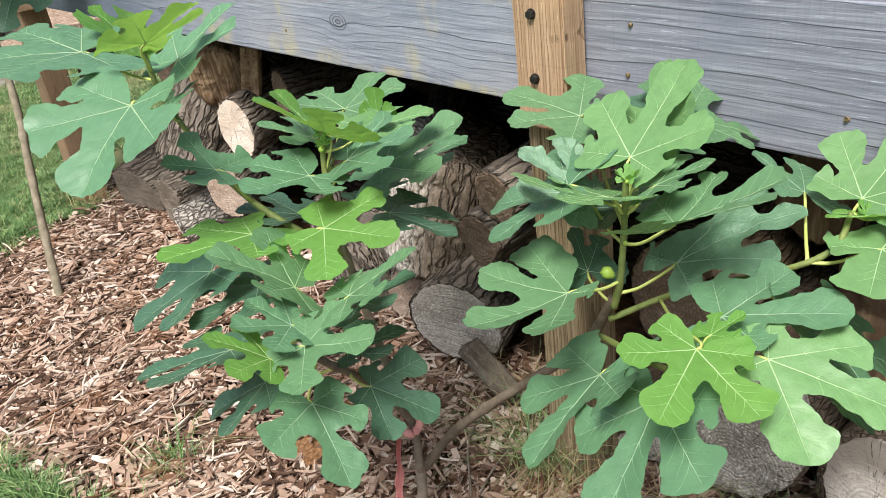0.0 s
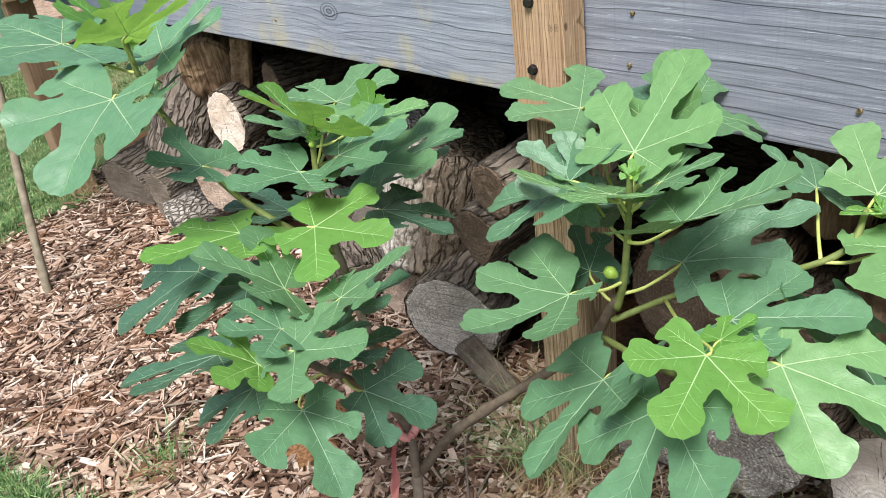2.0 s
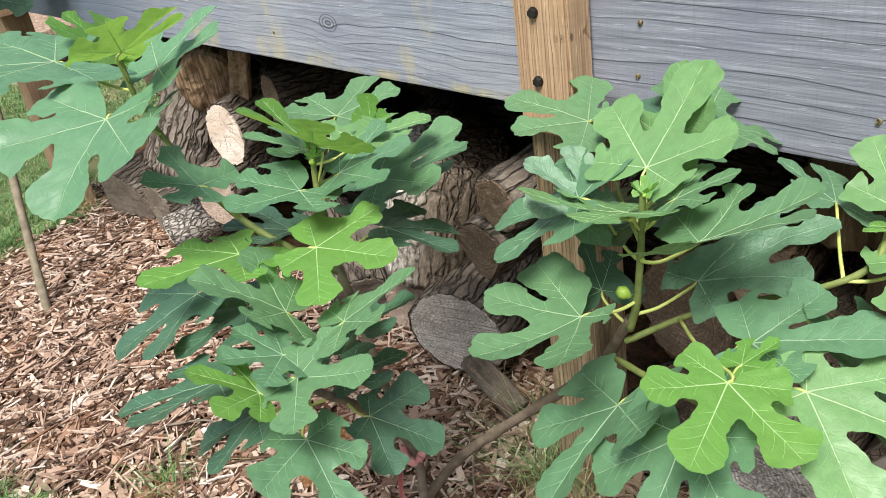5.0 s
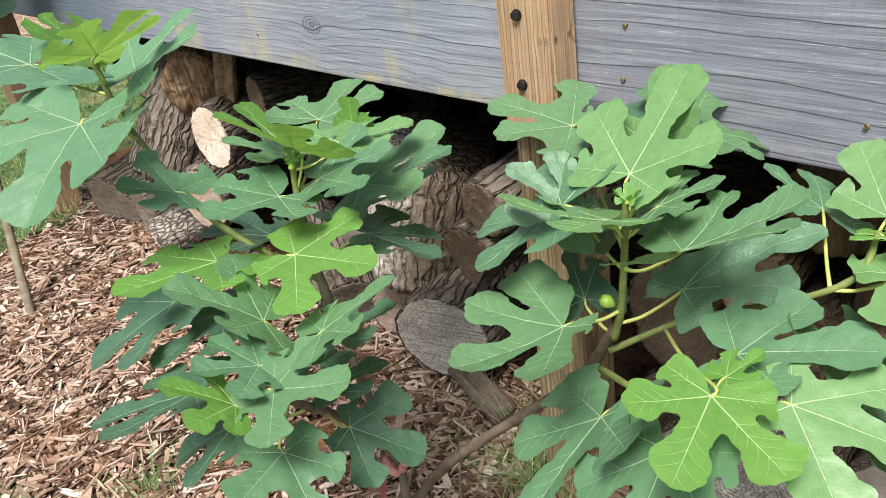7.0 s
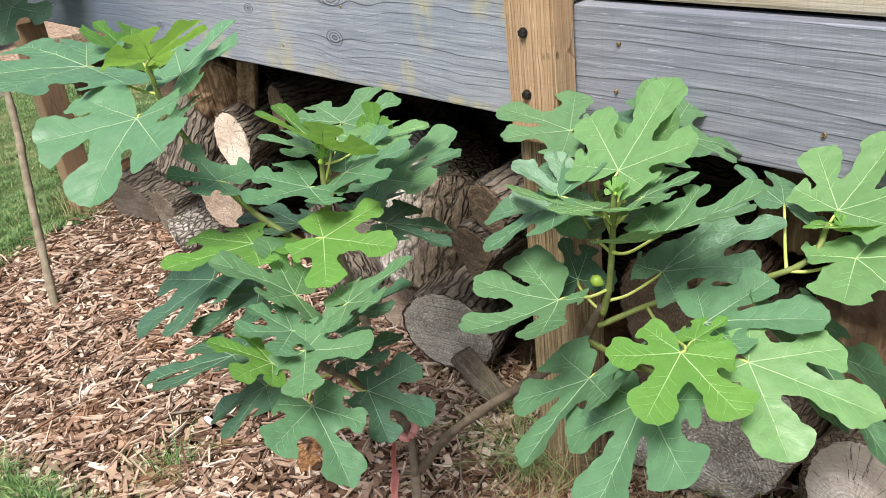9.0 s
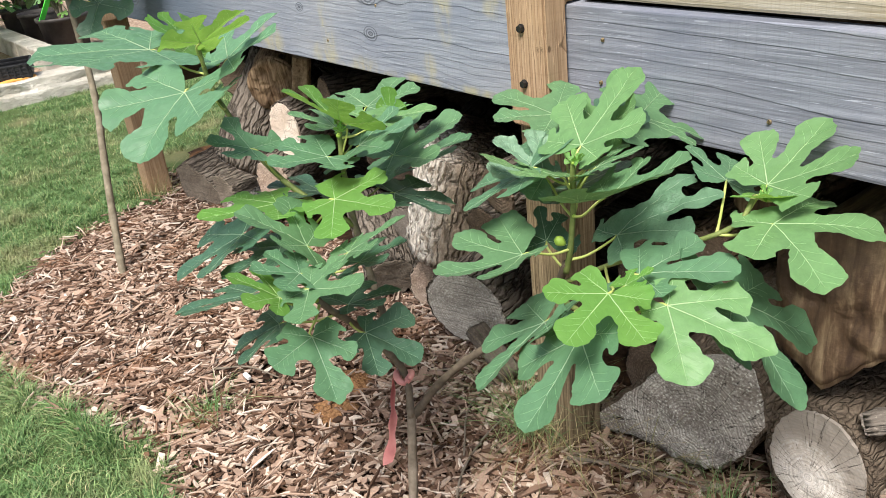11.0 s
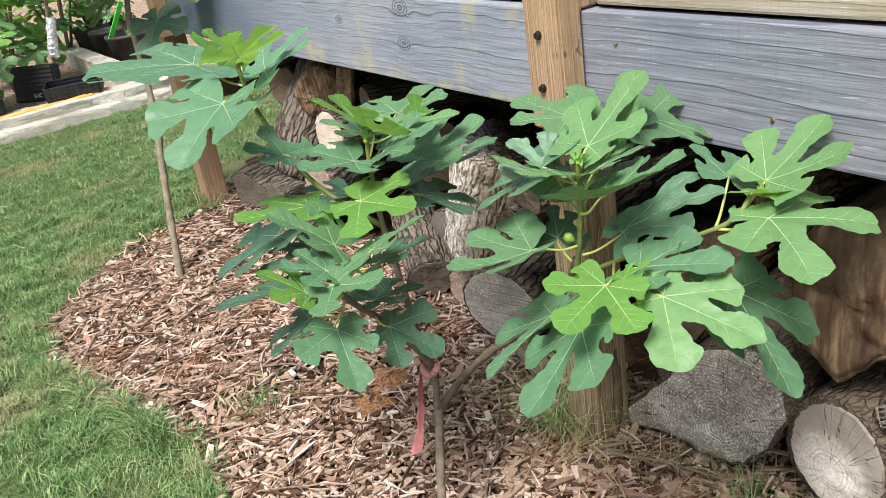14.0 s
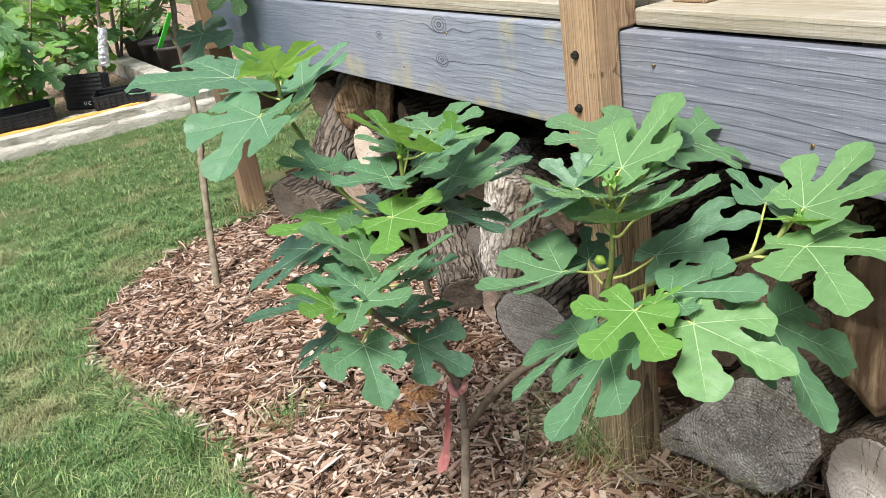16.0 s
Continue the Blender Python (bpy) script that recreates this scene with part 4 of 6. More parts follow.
log((0.515, 0.08, 0.455), (-0.03, 1, 0.0), 0.17, 0.42, SPLIT_WOOD, SPLIT_WOOD, "big dark brown split log", 1.0, seed=24, rough=0.004, dent=0.008,
    profile=[(-0.082, -0.095), (0.0, -0.15), (0.06, -0.085), (0.13, -0.03), (0.12, 0.12), (0.06, 0.16), (-0.04, 0.12), (-0.085, 0.06)])
log((0.275, 0.12, 0.435), (-0.1, 1, 0), 0.056, 0.4, BARK_BROWN, CUT_BROWN, "small brown log wedged between larger ones", seed=25)
log((0.36, 0.15, 0.33), (-0.1, 1, 0), 0.075, 0.4, BARK_WORN, CUT_BROWN, "bark covered log between larger ones", seed=26)
log((0.585, 0.085, 0.275), (0.75, 0.45, 0.33), 0.021, 0.28, CUT_DIM, CUT_DIM, "grey broken branch piece", 0.7, seed=27)
log((0.69, 0.09, 0.1), (0.05, 1, 0), 0.09, 0.4, BARK_PALE, CUT_PALE, "log with pale flaking bark on the mulch", seed=28)
log((0.655, 0.15, 0.29), (0.85, 0.45, 0.02), 0.07, 0.4, BARK_MID, CUT_BROWN, "log with coarse grey bark on the pile", seed=29)
log((0.36, 0.16, 0.56), (0.05, 1, 0), 0.07, 0.4, BARK_BROWN, SPLIT_WOOD, "reddish log near the deck boards", seed=30)
log((-0.285, 0.045, 0.105), (0.19, -0.02, -0.085), 0.027, 0.145, CUT_SPLIT, CUT_GREY, "grey split stick of wood leaning on the mulch", 0.85, ((90, 0.7),), seed=31, rough=0.002)
# added logs that fill gaps and block light behind the pile
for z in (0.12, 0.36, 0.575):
    log((-0.95, 0.56, z), (-1, 0.02, 0), 0.112, 1.1, BARK_SHADED, CUT_BROWN, "added long log blocking light behind the pile", seed=int(z * 100))
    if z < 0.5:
        log((0.9, 0.6, z), (-1, 0.02, 0), 0.112, 1.6, BARK_SHADED, CUT_BROWN, "added long log blocking light behind the pile", seed=int(z * 90))

# larger chips that lie loose on top
CHIP_SHAPES = []
for k in range(10):
    rng = random.Random(100 + k)
    pts, faces = chip_shape(0.032, 0.07, 0.008, 0.018, 0.0)(rng, (0, 0, 0))
    data = bpy.data.meshes.new("wood_chip")
    data.from_pydata([tuple(p) for p in pts], [], faces)
    data.materials.append(CHIP)
    CHIP_SHAPES.append(data)
rng = random.Random(77)
for k in range(300):
    while True:
        x, y = rng.uniform(-1.7, 0.45), rng.uniform(-0.8, 0.05)
        if in_bed(x, y):
            break
    link("wood_chip", CHIP_SHAPES[k % 10], None, mulch_bed, pose(x, y, mulch_height(x, y) + rng.uniform(0.008, 0.02), rng.gauss(0, 7), rng.gauss(0, 7), rng.uniform(0, 360)))


def twig(points, r, label="thin dry twig lying on the wood chips"):
    pts = spline([(x, y, mulch_height(x, y) + dz) for x, y, dz in points], 6)
    return smooth(link("twig", tube(pts, (r, r * 0.55), 7, 0.1), STEM_BARK, None, None, label, "twig", "", "dry twigs on the mulch"))


twig([(0.08, -0.33, 0.02), (0.0, -0.25, 0.026), (-0.06, -0.14, 0.022), (-0.08, -0.02, 0.03)], 0.003)
twig([(-0.05, -0.2, 0.02), (-0.15, -0.1, 0.03), (-0.2, 0.02, 0.02)], 0.0022)
twig([(0.1, -0.06, 0.02), (0.22, 0.0, 0.028), (0.36, 0.06, 0.02)], 0.004)
twig([(-0.75, -0.42, 0.02), (-0.68, -0.36, 0.03), (-0.58, -0.33, 0.02)], 0.003)
twig([(-1.25, -0.3, 0.02), (-1.1, -0.24, 0.03), (-0.95, -0.22, 0.02)], 0.0026)
twig([(-0.3, -0.62, 0.02), (-0.22, -0.55, 0.028), (-0.1, -0.53, 0.018)], 0.002)


# ---- fig plants ----
def leaf_form(angles, lengths, rng):
    """Lobes and notches, each as (angle, reach), of a regular five-lobed leaf."""
    left, right = angles
    basal = rng.uniform(54, 64)
    lobes = ((-right - basal, lengths[1] * rng.uniform(0.6, 0.74)), (-right, lengths[1]), (0.0, 1.0), (left, lengths[0]), (left + basal, lengths[0] * rng.uniform(0.6, 0.74)))
    dips = tuple(((a + b) / 2 + rng.uniform(-3, 3), min(r, q) * rng.uniform(0.44, 0.58) * (1.15 if k in (0, 3) else 1.0)) for k, ((a, r), (b, q)) in enumerate(zip(lobes, lobes[1:])))
    return lobes, dips


def leaf_outline(size, lobes, dips, rng, broad=1.0):
    """Outline of a five-lobed fig leaf in the plane: stalk at the origin, middle lobe along +y, rounded notches between the lobes."""
    def polar(a, r):
        a = radians(a)
        return -math.sin(a) * r, math.cos(a) * r

    first, last = lobes[0], lobes[-1]
    pts = [(0.0, -0.015), polar(first[0] - 44, 0.16), polar(first[0] - 40, first[1] * 0.5)]
    for i, (a, r) in enumerate(lobes):
        ca, sa = math.cos(radians(a)), math.sin(radians(a))
        gaps = [a - lobes[i - 1][0] if i else 76, lobes[i + 1][0] - a if i < 4 else 76]
        floors = [dips[i - 1][1] if i else r * 0.45, dips[i][1] if i < 4 else r * 0.45]
        wide = min(0.23, math.tan(radians(min(gaps) / 2)) * 0.56) * broad * rng.uniform(0.92, 1.08) * (1.18 if i in (0, 4) else 1.0)
        wide *= max(0.62, min(1.0, r / 0.8)) if i not in (0, 4) else max(0.55, min(1.0, r / 0.62))
        lean = rng.uniform(-0.2, 0.2)
        for side, gap, floor in ((-1, gaps[0], floors[0]), (1, gaps[1], floors[1])):
            spare = max(0.12, r - floor)
            half = []
            for share, across in ((0.2, 0.66), (0.46, rng.uniform(0.84, 1.0)), (0.72, rng.uniform(0.92, 1.2)), (0.91, rng.uniform(0.5, 0.8))):
                along = floor + spare * share
                half.append((along, side * min(across * wide, along * math.tan(radians(min(gap, 84) / 2)) * 0.9)))
            if i == 0 and side < 0 or i == 4 and side > 0:
                half = half[1:]
            for u, v in (half if side < 0 else [(r, lean * wide), *half[::-1]]):
                pts.append((-sa * u - ca * v, ca * u - sa * v))
        if i < 4:
            mid, floor = dips[i]
            pts.append(polar(mid - 4, floor))
            pts.append(polar(mid + 4, floor))
    pts.append(polar(last[0] + 40, last[1] * 0.5))
    pts.append(polar(last[0] + 44, 0.16))
    return [(x * size, y * size) for x, y in pts]


def dense_outline(pts, rng, size):
    """A finely drawn outline with a waving, bluntly toothed margin."""
    ring = [Vector((x, y, 0)) for x, y in pts]
    n, out = len(ring), []
    for i in range(n):
        a, b, c, d = ring[i - 1], ring[i], ring[(i + 1) % n], ring[(i + 2) % n]
        k = max(2, int((c - b).length / (size * 0.026)))
        for q in range(k):
            t = q / k
            out.append(0.5 * ((2 * b) + (c - a) * t + (2 * a - 5 * b + 4 * c - d) * t * t + (3 * b - a - 3 * c + d) * t ** 3))
    toothed, run = [], 0.0
    off = Vector((rng.uniform(0, 60), rng.uniform(0, 60), 0))
    for i, p in enumerate(out):
        nx = (out[(i + 1) % len(out)] - out[i - 1])
        side = Vector((nx.y, -nx.x, 0)).normalized()
        run += (p - out[i - 1]).length / size
        far = min(1.0, p.length / (size * 0.55))
        tooth = abs(math.sin(run * 24 + 2.5 * noise.noise(p * (5 / size) + off))) - 0.5
        toothed.append(p + side * size * far * (0.013 * tooth + 0.03 * noise.noise(p * (7.5 / size) + off)))
    return toothed


def leaf_meshes(size, lobes, dips, bend, seed, pucker=0.0, broad=1.0):
    """The blade and the veins of one leaf, as two meshes. bend: curving across, along and askew, and the fold along the midrib."""
    from mathutils.bvhtree import BVHTree
    from mathutils.geometry import delaunay_2d_cdt
    rng = random.Random(seed)
    pts = leaf_outline(size, lobes, dips, rng, broad)
    edge = dense_outline(pts, rng, size)
    ph, amp = rng.uniform(0, 6.28), rng.uniform(0.008, 0.02)
    off = Vector((rng.uniform(0, 90), rng.uniform(0, 90), 0))

    def rise(x, y):
        r = math.hypot(x, y) / size
        a = math.degrees(math.atan2(-x, y))
        near = min(lobes, key=lambda l: abs(l[0] - a))
        gap = radians(a - near[0])
        u, v = x / size, y / size
        curve = bend[0] * u * u + bend[1] * v * v + bend[2] * u * v + bend[3] * (math.sqrt(u * u + 0.0016) - 0.04)
        trough = 0.10 * min(abs(math.sin(gap)) * r, 0.22)
        wave = amp * r * math.sin(a * 0.11 + ph) + 0.018 * r * noise.noise(Vector((x, y, 0)) * (3.2 / size) + off)
        bumps = (pucker + 0.011) * noise.noise(Vector((x, y, 0)) * (9.0 / size) + off) * min(1.0, r * 4)
        lift = (r * math.cos(gap) - abs(math.sin(gap)) * r * 0.9) / near[1]
        quilt = 0.0075 * abs(math.sin(math.pi * (lift - 0.34) / 0.13)) * min(1.0, r * 3) * min(1.0, abs(gap) * r * 14)
        return size * (curve + trough + wave + bumps + quilt)

    coords = [Vector((p.x, p.y)) for p in edge]
    n = len(coords)
    step = size * 0.045
    lim = int(1.3 * size / step)

    ring = np.array([(p.x, p.y) for p in coords])
    after = np.roll(ring, -1, axis=0)

    def inside(x, y):
        over = (ring[:, 1] > y) != (after[:, 1] > y)
        a, b = ring[over], after[over]
        return bool(np.count_nonzero(x < (b[:, 0] - a[:, 0]) * (y - a[:, 1]) / (b[:, 1] - a[:, 1]) + a[:, 0]) % 2)

    for i in range(-lim, lim + 1):
        for j in range(-lim, lim + 1):
            x, y = (i + 0.5 * (j % 2)) * step, j * step * 0.87
            if inside(x, y) and ((ring - (x, y)) ** 2).sum(axis=1).min() > (step * 0.45) ** 2:
                coords.append(Vector((x, y)))
    for a, r in lobes:
        for k in range(1, 22):
            p = Vector((-math.sin(radians(a)), math.cos(radians(a)))) * (size * r * 0.045 * k)
            if inside(p.x, p.y):
                coords.append(p)
    v, e, f, *rest = delaunay_2d_cdt(coords, [], [list(range(n))], 1, 1e-6)
    blade = bpy.data.meshes.new("leaf")
    blade.from_pydata([(p.x, p.y, rise(p.x, p.y)) for p in v], [], [tuple(q) for q in f])
    blade.validate()
    for p in blade.polygons:
        p.use_smooth = True
    if len(blade.polygons) and blade.polygons[len(blade.polygons) // 2].normal.z < 0:
        blade.flip_normals()
    bm = bmesh.new()
    skin = BVHTree.FromPolygons([q.co for q in blade.vertices], [tuple(p.vertices) for p in blade.polygons])

    def top(x, y):
        hit = skin.ray_cast(Vector((x, y, size * 3)), Vector((0, 0, -1)))[0]
        return hit.z if hit else rise(x, y)

    def vein(x0, y0, x1, y1, w0, w1, bow=0.0, slot=0):
        last = None
        steps = 14 if slot == 0 else 6
        dx, dy = x1 - x0, y1 - y0
        d = math.hypot(dx, dy) or 1
        px, py = -dy / d, dx / d
        for k in range(steps + 1):
            t = k / steps
            b = bow * d * t * (1 - t)
            x, y, w = x0 + dx * t + px * b, y0 + dy * t + py * b, w0 + (w1 - w0) * t
            row = [bm.verts.new((x + px * w, y + py * w, top(x + px * w, y + py * w) + 0.00012)), bm.verts.new((x, y, top(x, y) + 0.0002 + w * 0.45)),
                   bm.verts.new((x - px * w, y - py * w, top(x - px * w, y - py * w) + 0.00012)), bm.verts.new((x, y, top(x, y) - 0.0001 - w * 0.5))]
            if last:
                for q in ((last[0], last[1], row[1], row[0]), (last[1], last[2], row[2], row[1]), (last[2], last[3], row[3], row[2]), (last[3], last[0], row[0], row[3])):
                    bm.faces.new(q).material_index = slot
            last = row

    for i, (a, r) in enumerate(lobes):
        ca, sa = math.cos(radians(a)), math.sin(radians(a))
        main = size * (0.0076 if i in (1, 2, 3) else 0.0058)
        vein(0, 0, -sa * r * size * 0.95, ca * r * size * 0.95, main, size * 0.001)
        for k in range(5 if i in (1, 2, 3) else 3):
            s = 0.34 + 0.13 * k
            for sign in (-1, 1):
                b = radians(a + sign * rng.uniform(42, 54))
                ln = r * size * (0.24 if s > 0.45 else 0.15) * rng.uniform(0.85, 1.1) * (1.0 if s < 0.75 else 0.75)
                x0, y0 = -sa * r * size * s, ca * r * size * s
                x1, y1 = x0 - math.sin(b) * ln, y0 + math.cos(b) * ln
                if inside(x1, y1):
                    vein(x0, y0, x1, y1, size * 0.0023, size * 0.0009, -0.25 * sign, 1)
    veins = bpy.data.meshes.new("veins")
    bm.to_mesh(veins)
    bm.free()
    for p in veins.polygons:
        p.use_smooth = True
    return blade, veins


LEAF_COUNT = [0]
STEM_POINTS = []
TONE_WORDS = ("dark bluish green old", "deep green", "mature green", "light green", "bright green young", "yellow-green newest", "pale bluish green")


def fig_leaf(plant, m, size, tone, lobes, dips, bend, stalk=True, pucker=0.0, broad=1.0, foot=None):
    LEAF_COUNT[0] += 1
    blade, veins = leaf_meshes(size, lobes, dips, bend, LEAF_COUNT[0] * 7 + 3, pucker, broad)
    k = 6 if tone > 1 else max(0, int(tone * 5.99))
    skin = PUCKERED[min(k, 1)] if pucker > 0.015 else LEAF_TONES[k]
    ob = link("leaf", blade, skin, plant, m, TONE_WORDS[k] + " lobed fig leaf with pale veins")
    veins.materials.append(VEIN_TONES[k])
    veins.materials.append(VEIN_FINE[k])
    link("midrib", veins, None, ob, m)
    if stalk:
        c = m.translation
        back = (m.to_3x3() @ Vector((0, -1, 0))).normalized()
        goal = Vector(foot) if foot else min(STEM_POINTS, key=lambda p: (p - c - back * 0.5 * size + Vector((0, 0, 0.22 * size))).length)
        reach = (goal - c).length
        p1 = c + back * min(0.012, reach * 0.2) - Vector((0, 0, 0.003))
        line = spline([c - Vector((0, 0, 0.0005)), p1, p1.lerp(goal, 0.55) - Vector((0, 0, 0.003 + 0.03 * reach)), goal], 4)
        smooth(link("petiole", tube(line, (0.0014, 0.0022), 7), PETIOLE, plant, None, "yellow-green leaf stalk"))
    return ob


def plain_leaf(plant, m, size, tone, angles, lengths, tip, sides, pucker=0.0, broad=1.0, stalk=True):
    lobes, dips = leaf_form(angles, lengths, random.Random(LEAF_COUNT[0] + 900))
    return fig_leaf(plant, m, size, tone, lobes, dips, (sides, tip, 0.0, 0.05), stalk, pucker, broad)


def stem(plant, name, points, r0, r1, material, label, knobs=0.12):
    line = spline(points, 7)
    STEM_POINTS.extend(line)
    return smooth(link(name, tube(line, (r0, r1), 10, knobs), material, plant, None, label))


bush = thing("fig_bush", (0.11, -0.44, -0.01), "fig bush with lobed green leaves growing through the mulch", "fig bush")
line = spline([(0.115, -0.445, -0.04), (0.09, -0.42, 0.09), (0.062, -0.388, 0.19), (0.044, -0.365, 0.268)], 7)
smooth(link("trunk", tube(line, (0.0082, 0.0076), 12, 0.1), STEM_BARK, bush, None, "grey-brown slender trunk"))
stem(bush, "branch", [(0.048, -0.37, 0.26), (0.038, -0.365, 0.345), (0.035, -0.425, 0.45), (0.062, -0.49, 0.53), (0.058, -0.507, 0.562), (0.007, -0.459, 0.576)], 0.0062, 0.0042, STEM_BARK, "brown side branch")
stem(bush, "branch", [(0.038, -0.366, 0.34), (-0.03, -0.355, 0.48), (-0.075, -0.345, 0.57), (-0.09, -0.34, 0.6)], 0.0062, 0.005, STEM_BARK, "brown upright branch")
stem(bush, "branch", [(-0.088, -0.341, 0.595), (-0.1, -0.336, 0.645), (-0.106, -0.332, 0.69), (-0.095, -0.332, 0.745)], 0.0048, 0.0036, STEM_GREEN, "green upright shoot")
stem(bush, "branch", [(-0.075, -0.345, 0.57), (-0.17, -0.395, 0.63), (-0.245, -0.41, 0.675), (-0.29, -0.42, 0.725), (-0.33, -0.432, 0.79), (-0.345, -0.435, 0.868)], 0.005, 0.0036, STEM_GREEN, "green arching shoot")
stem(bush, "branch", [(0.046, -0.362, 0.258), (0.084, -0.331, 0.323), (0.15, -0.308, 0.395), (0.205, -0.255, 0.443), (0.259, -0.24, 0.501), (0.31, -0.25, 0.59)], 0.0066, 0.0058, STEM_DARK, "brown branch reaching over the mulch", 0.24)
stem(bush, "branch", [(0.308, -0.25, 0.575), (0.318, -0.25, 0.614), (0.32, -0.243, 0.678), (0.328, -0.25, 0.742)], 0.0046, 0.0034, STEM_GREEN, "green upright shoot")
stem(bush, "branch", [(0.3, -0.248, 0.555), (0.365, -0.2, 0.592), (0.47, -0.19, 0.648), (0.512, -0.165, 0.675), (0.512, -0.13, 0.70)], 0.0037, 0.003, STEM_GREEN, "green side shoot")
stem(bush, "branch", [(0.29, -0.252, 0.53), (0.38, -0.29, 0.555), (0.46, -0.335, 0.6), (0.482, -0.345, 0.64)], 0.0038, 0.0032, STEM_GREEN, "low green side shoot")
# leaves of the left hand shoots
fig_leaf(bush, pose(-0.249, -0.510, 0.812, -21, 3, -155), 0.144, 1.1, ((-105, 0.73), (-60, 0.93), (0, 1.00), (50, 0.94), (104, 0.46)), ((-87, 0.49), (-41, 0.47), (19, 0.48), (72, 0.39)), (0.06, -0.15, -0.00, 0.16), broad=1.3, foot=(-0.321, -0.429, 0.770))
fig_leaf(bush, pose(-0.469, -0.473, 0.847, 10, -4, 158), 0.193, 1.1, ((-92, 0.69), (-57, 0.83), (0, 1.00), (47, 0.95), (112, 0.64)), ((-75, 0.62), (-33, 0.52), (24, 0.88), (80, 0.58)), (-0.04, -0.10, -0.06, 0.07), broad=1.45, foot=(-0.336, -0.434, 0.811))
fig_leaf(bush, pose(-0.308, -0.443, 0.869, 33, -15, -66), 0.100, 0.75, ((-100, 0.68), (-51, 0.83), (0, 1.00), (52, 0.93), (112, 0.64)), ((-76, 0.46), (-35, 0.40), (27, 0.45), (82, 0.46)), (0.09, -0.04, -0.04, 0.10))
fig_leaf(bush, pose(-0.352, -0.383, 0.825, 31, -5, 2), 0.126, 1.1, ((-112, 0.64), (-54, 0.87), (0, 1.00), (58, 0.90), (106, 0.54)), ((-83, 0.46), (-27, 0.42), (30, 0.41), (82, 0.46)), (0.01, -0.08, -0.00, 0.06), foot=(-0.330, -0.432, 0.790))
fig_leaf(bush, pose(-0.526, -0.371, 0.832, 39, -30, 164), 0.102, 0.75, ((-100, 0.75), (-40, 0.77), (0, 1.00), (55, 0.90), (112, 0.64)), ((-70, 0.46), (-22, 0.53), (28, 0.42), (84, 0.46)), (0.01, 0.05, -0.06, 0.06))
fig_leaf(bush, pose(-0.181, -0.451, 0.715, 24, -16, 149), 0.069, 0.3, ((-142, 0.90), (-53, 1.04), (0, 1.00), (56, 0.94), (112, 0.64)), ((-97, 0.46), (-27, 0.42), (28, 0.42), (84, 0.46)), (0.15, -0.06, -0.01, 0.11))
fig_leaf(bush, pose(-0.293, -0.438, 0.781, 26, -15, 5), 0.057, 0.3, ((-112, 0.64), (-62, 0.81), (0, 1.00), (55, 0.90), (112, 0.64)), ((-87, 0.46), (-31, 0.42), (28, 0.42), (84, 0.46)), (0.02, -0.06, 0.01, 0.07), broad=0.75)
fig_leaf(bush, pose(-0.087, -0.369, 0.696, 9, -9, -179), 0.104, 0.3, ((-106, 0.69), (-50, 0.74), (0, 1.00), (67, 0.82), (111, 0.53)), ((-78, 0.46), (-25, 0.49), (33, 0.42), (89, 0.45)), (0.08, 0.01, -0.04, 0.09))
fig_leaf(bush, pose(-0.098, -0.327, 0.739, 41, 4, 170), 0.107, 0.7, ((-112, 0.64), (-58, 0.93), (0, 1.00), (55, 0.90), (103, 0.77)), ((-85, 0.46), (-29, 0.42), (28, 0.42), (79, 0.46)), (0.22, -0.04, 0.06, 0.14))
plain_leaf(bush, pose(-0.139, -0.207, 0.708, 68, 0, 22), 0.05, 0.75, (48, 48), (0.72, 0.72), 0.25, -0.25, broad=1.6)
plain_leaf(bush, pose(-0.159, -0.305, 0.713, 25, 3, 140), 0.082, 0.35, (59, 57), (0.87, 0.90), -0.04, 0.00)
fig_leaf(bush, pose(-0.261, -0.173, 0.698, 7, 3, 25), 0.126, 0.5, ((-112, 0.64), (-42, 0.82), (0, 1.00), (58, 0.67), (99, 0.65)), ((-77, 0.46), (-20, 0.51), (30, 0.39), (78, 0.46)), (0.05, 0.05, 0.07, 0.08))
plain_leaf(bush, pose(-0.089, -0.264, 0.727, -1, 0, 34), 0.111, 0.6, (57, 57), (0.90, 0.90), -0.04, 0.00)
fig_leaf(bush, pose(-0.072, -0.316, 0.702, 27, 16, -62), 0.116, 0.3, ((-112, 0.64), (-33, 1.07), (0, 1.00), (52, 0.74), (112, 0.64)), ((-72, 0.46), (-16, 0.62), (26, 0.42), (82, 0.46)), (0.03, -0.08, 0.01, 0.08))
fig_leaf(bush, pose(-0.114, -0.227, 0.650, 25, 9, -31), 0.135, 0.4, ((-112, 0.64), (-55, 0.90), (0, 1.00), (58, 0.87), (112, 0.64)), ((-84, 0.46), (-28, 0.42), (24, 0.41), (85, 0.46)), (0.02, -0.01, 0.00, 0.06))
fig_leaf(bush, pose(-0.178, -0.166, 0.602, 15, -6, -27), 0.135, 0.3, ((-112, 0.64), (-47, 0.87), (0, 1.00), (55, 0.90), (112, 0.64)), ((-79, 0.46), (-23, 0.42), (28, 0.42), (84, 0.46)), (-0.00, -0.05, -0.00, 0.06))
fig_leaf(bush, pose(-0.020, -0.405, 0.653, -2, 15, -68), 0.105, 0.85, ((-121, 0.47), (-60, 0.95), (0, 1.00), (55, 0.84), (128, 0.53)), ((-87, 0.40), (-35, 0.45), (28, 0.41), (91, 0.45)), (-0.02, -0.02, -0.05, 0.06))
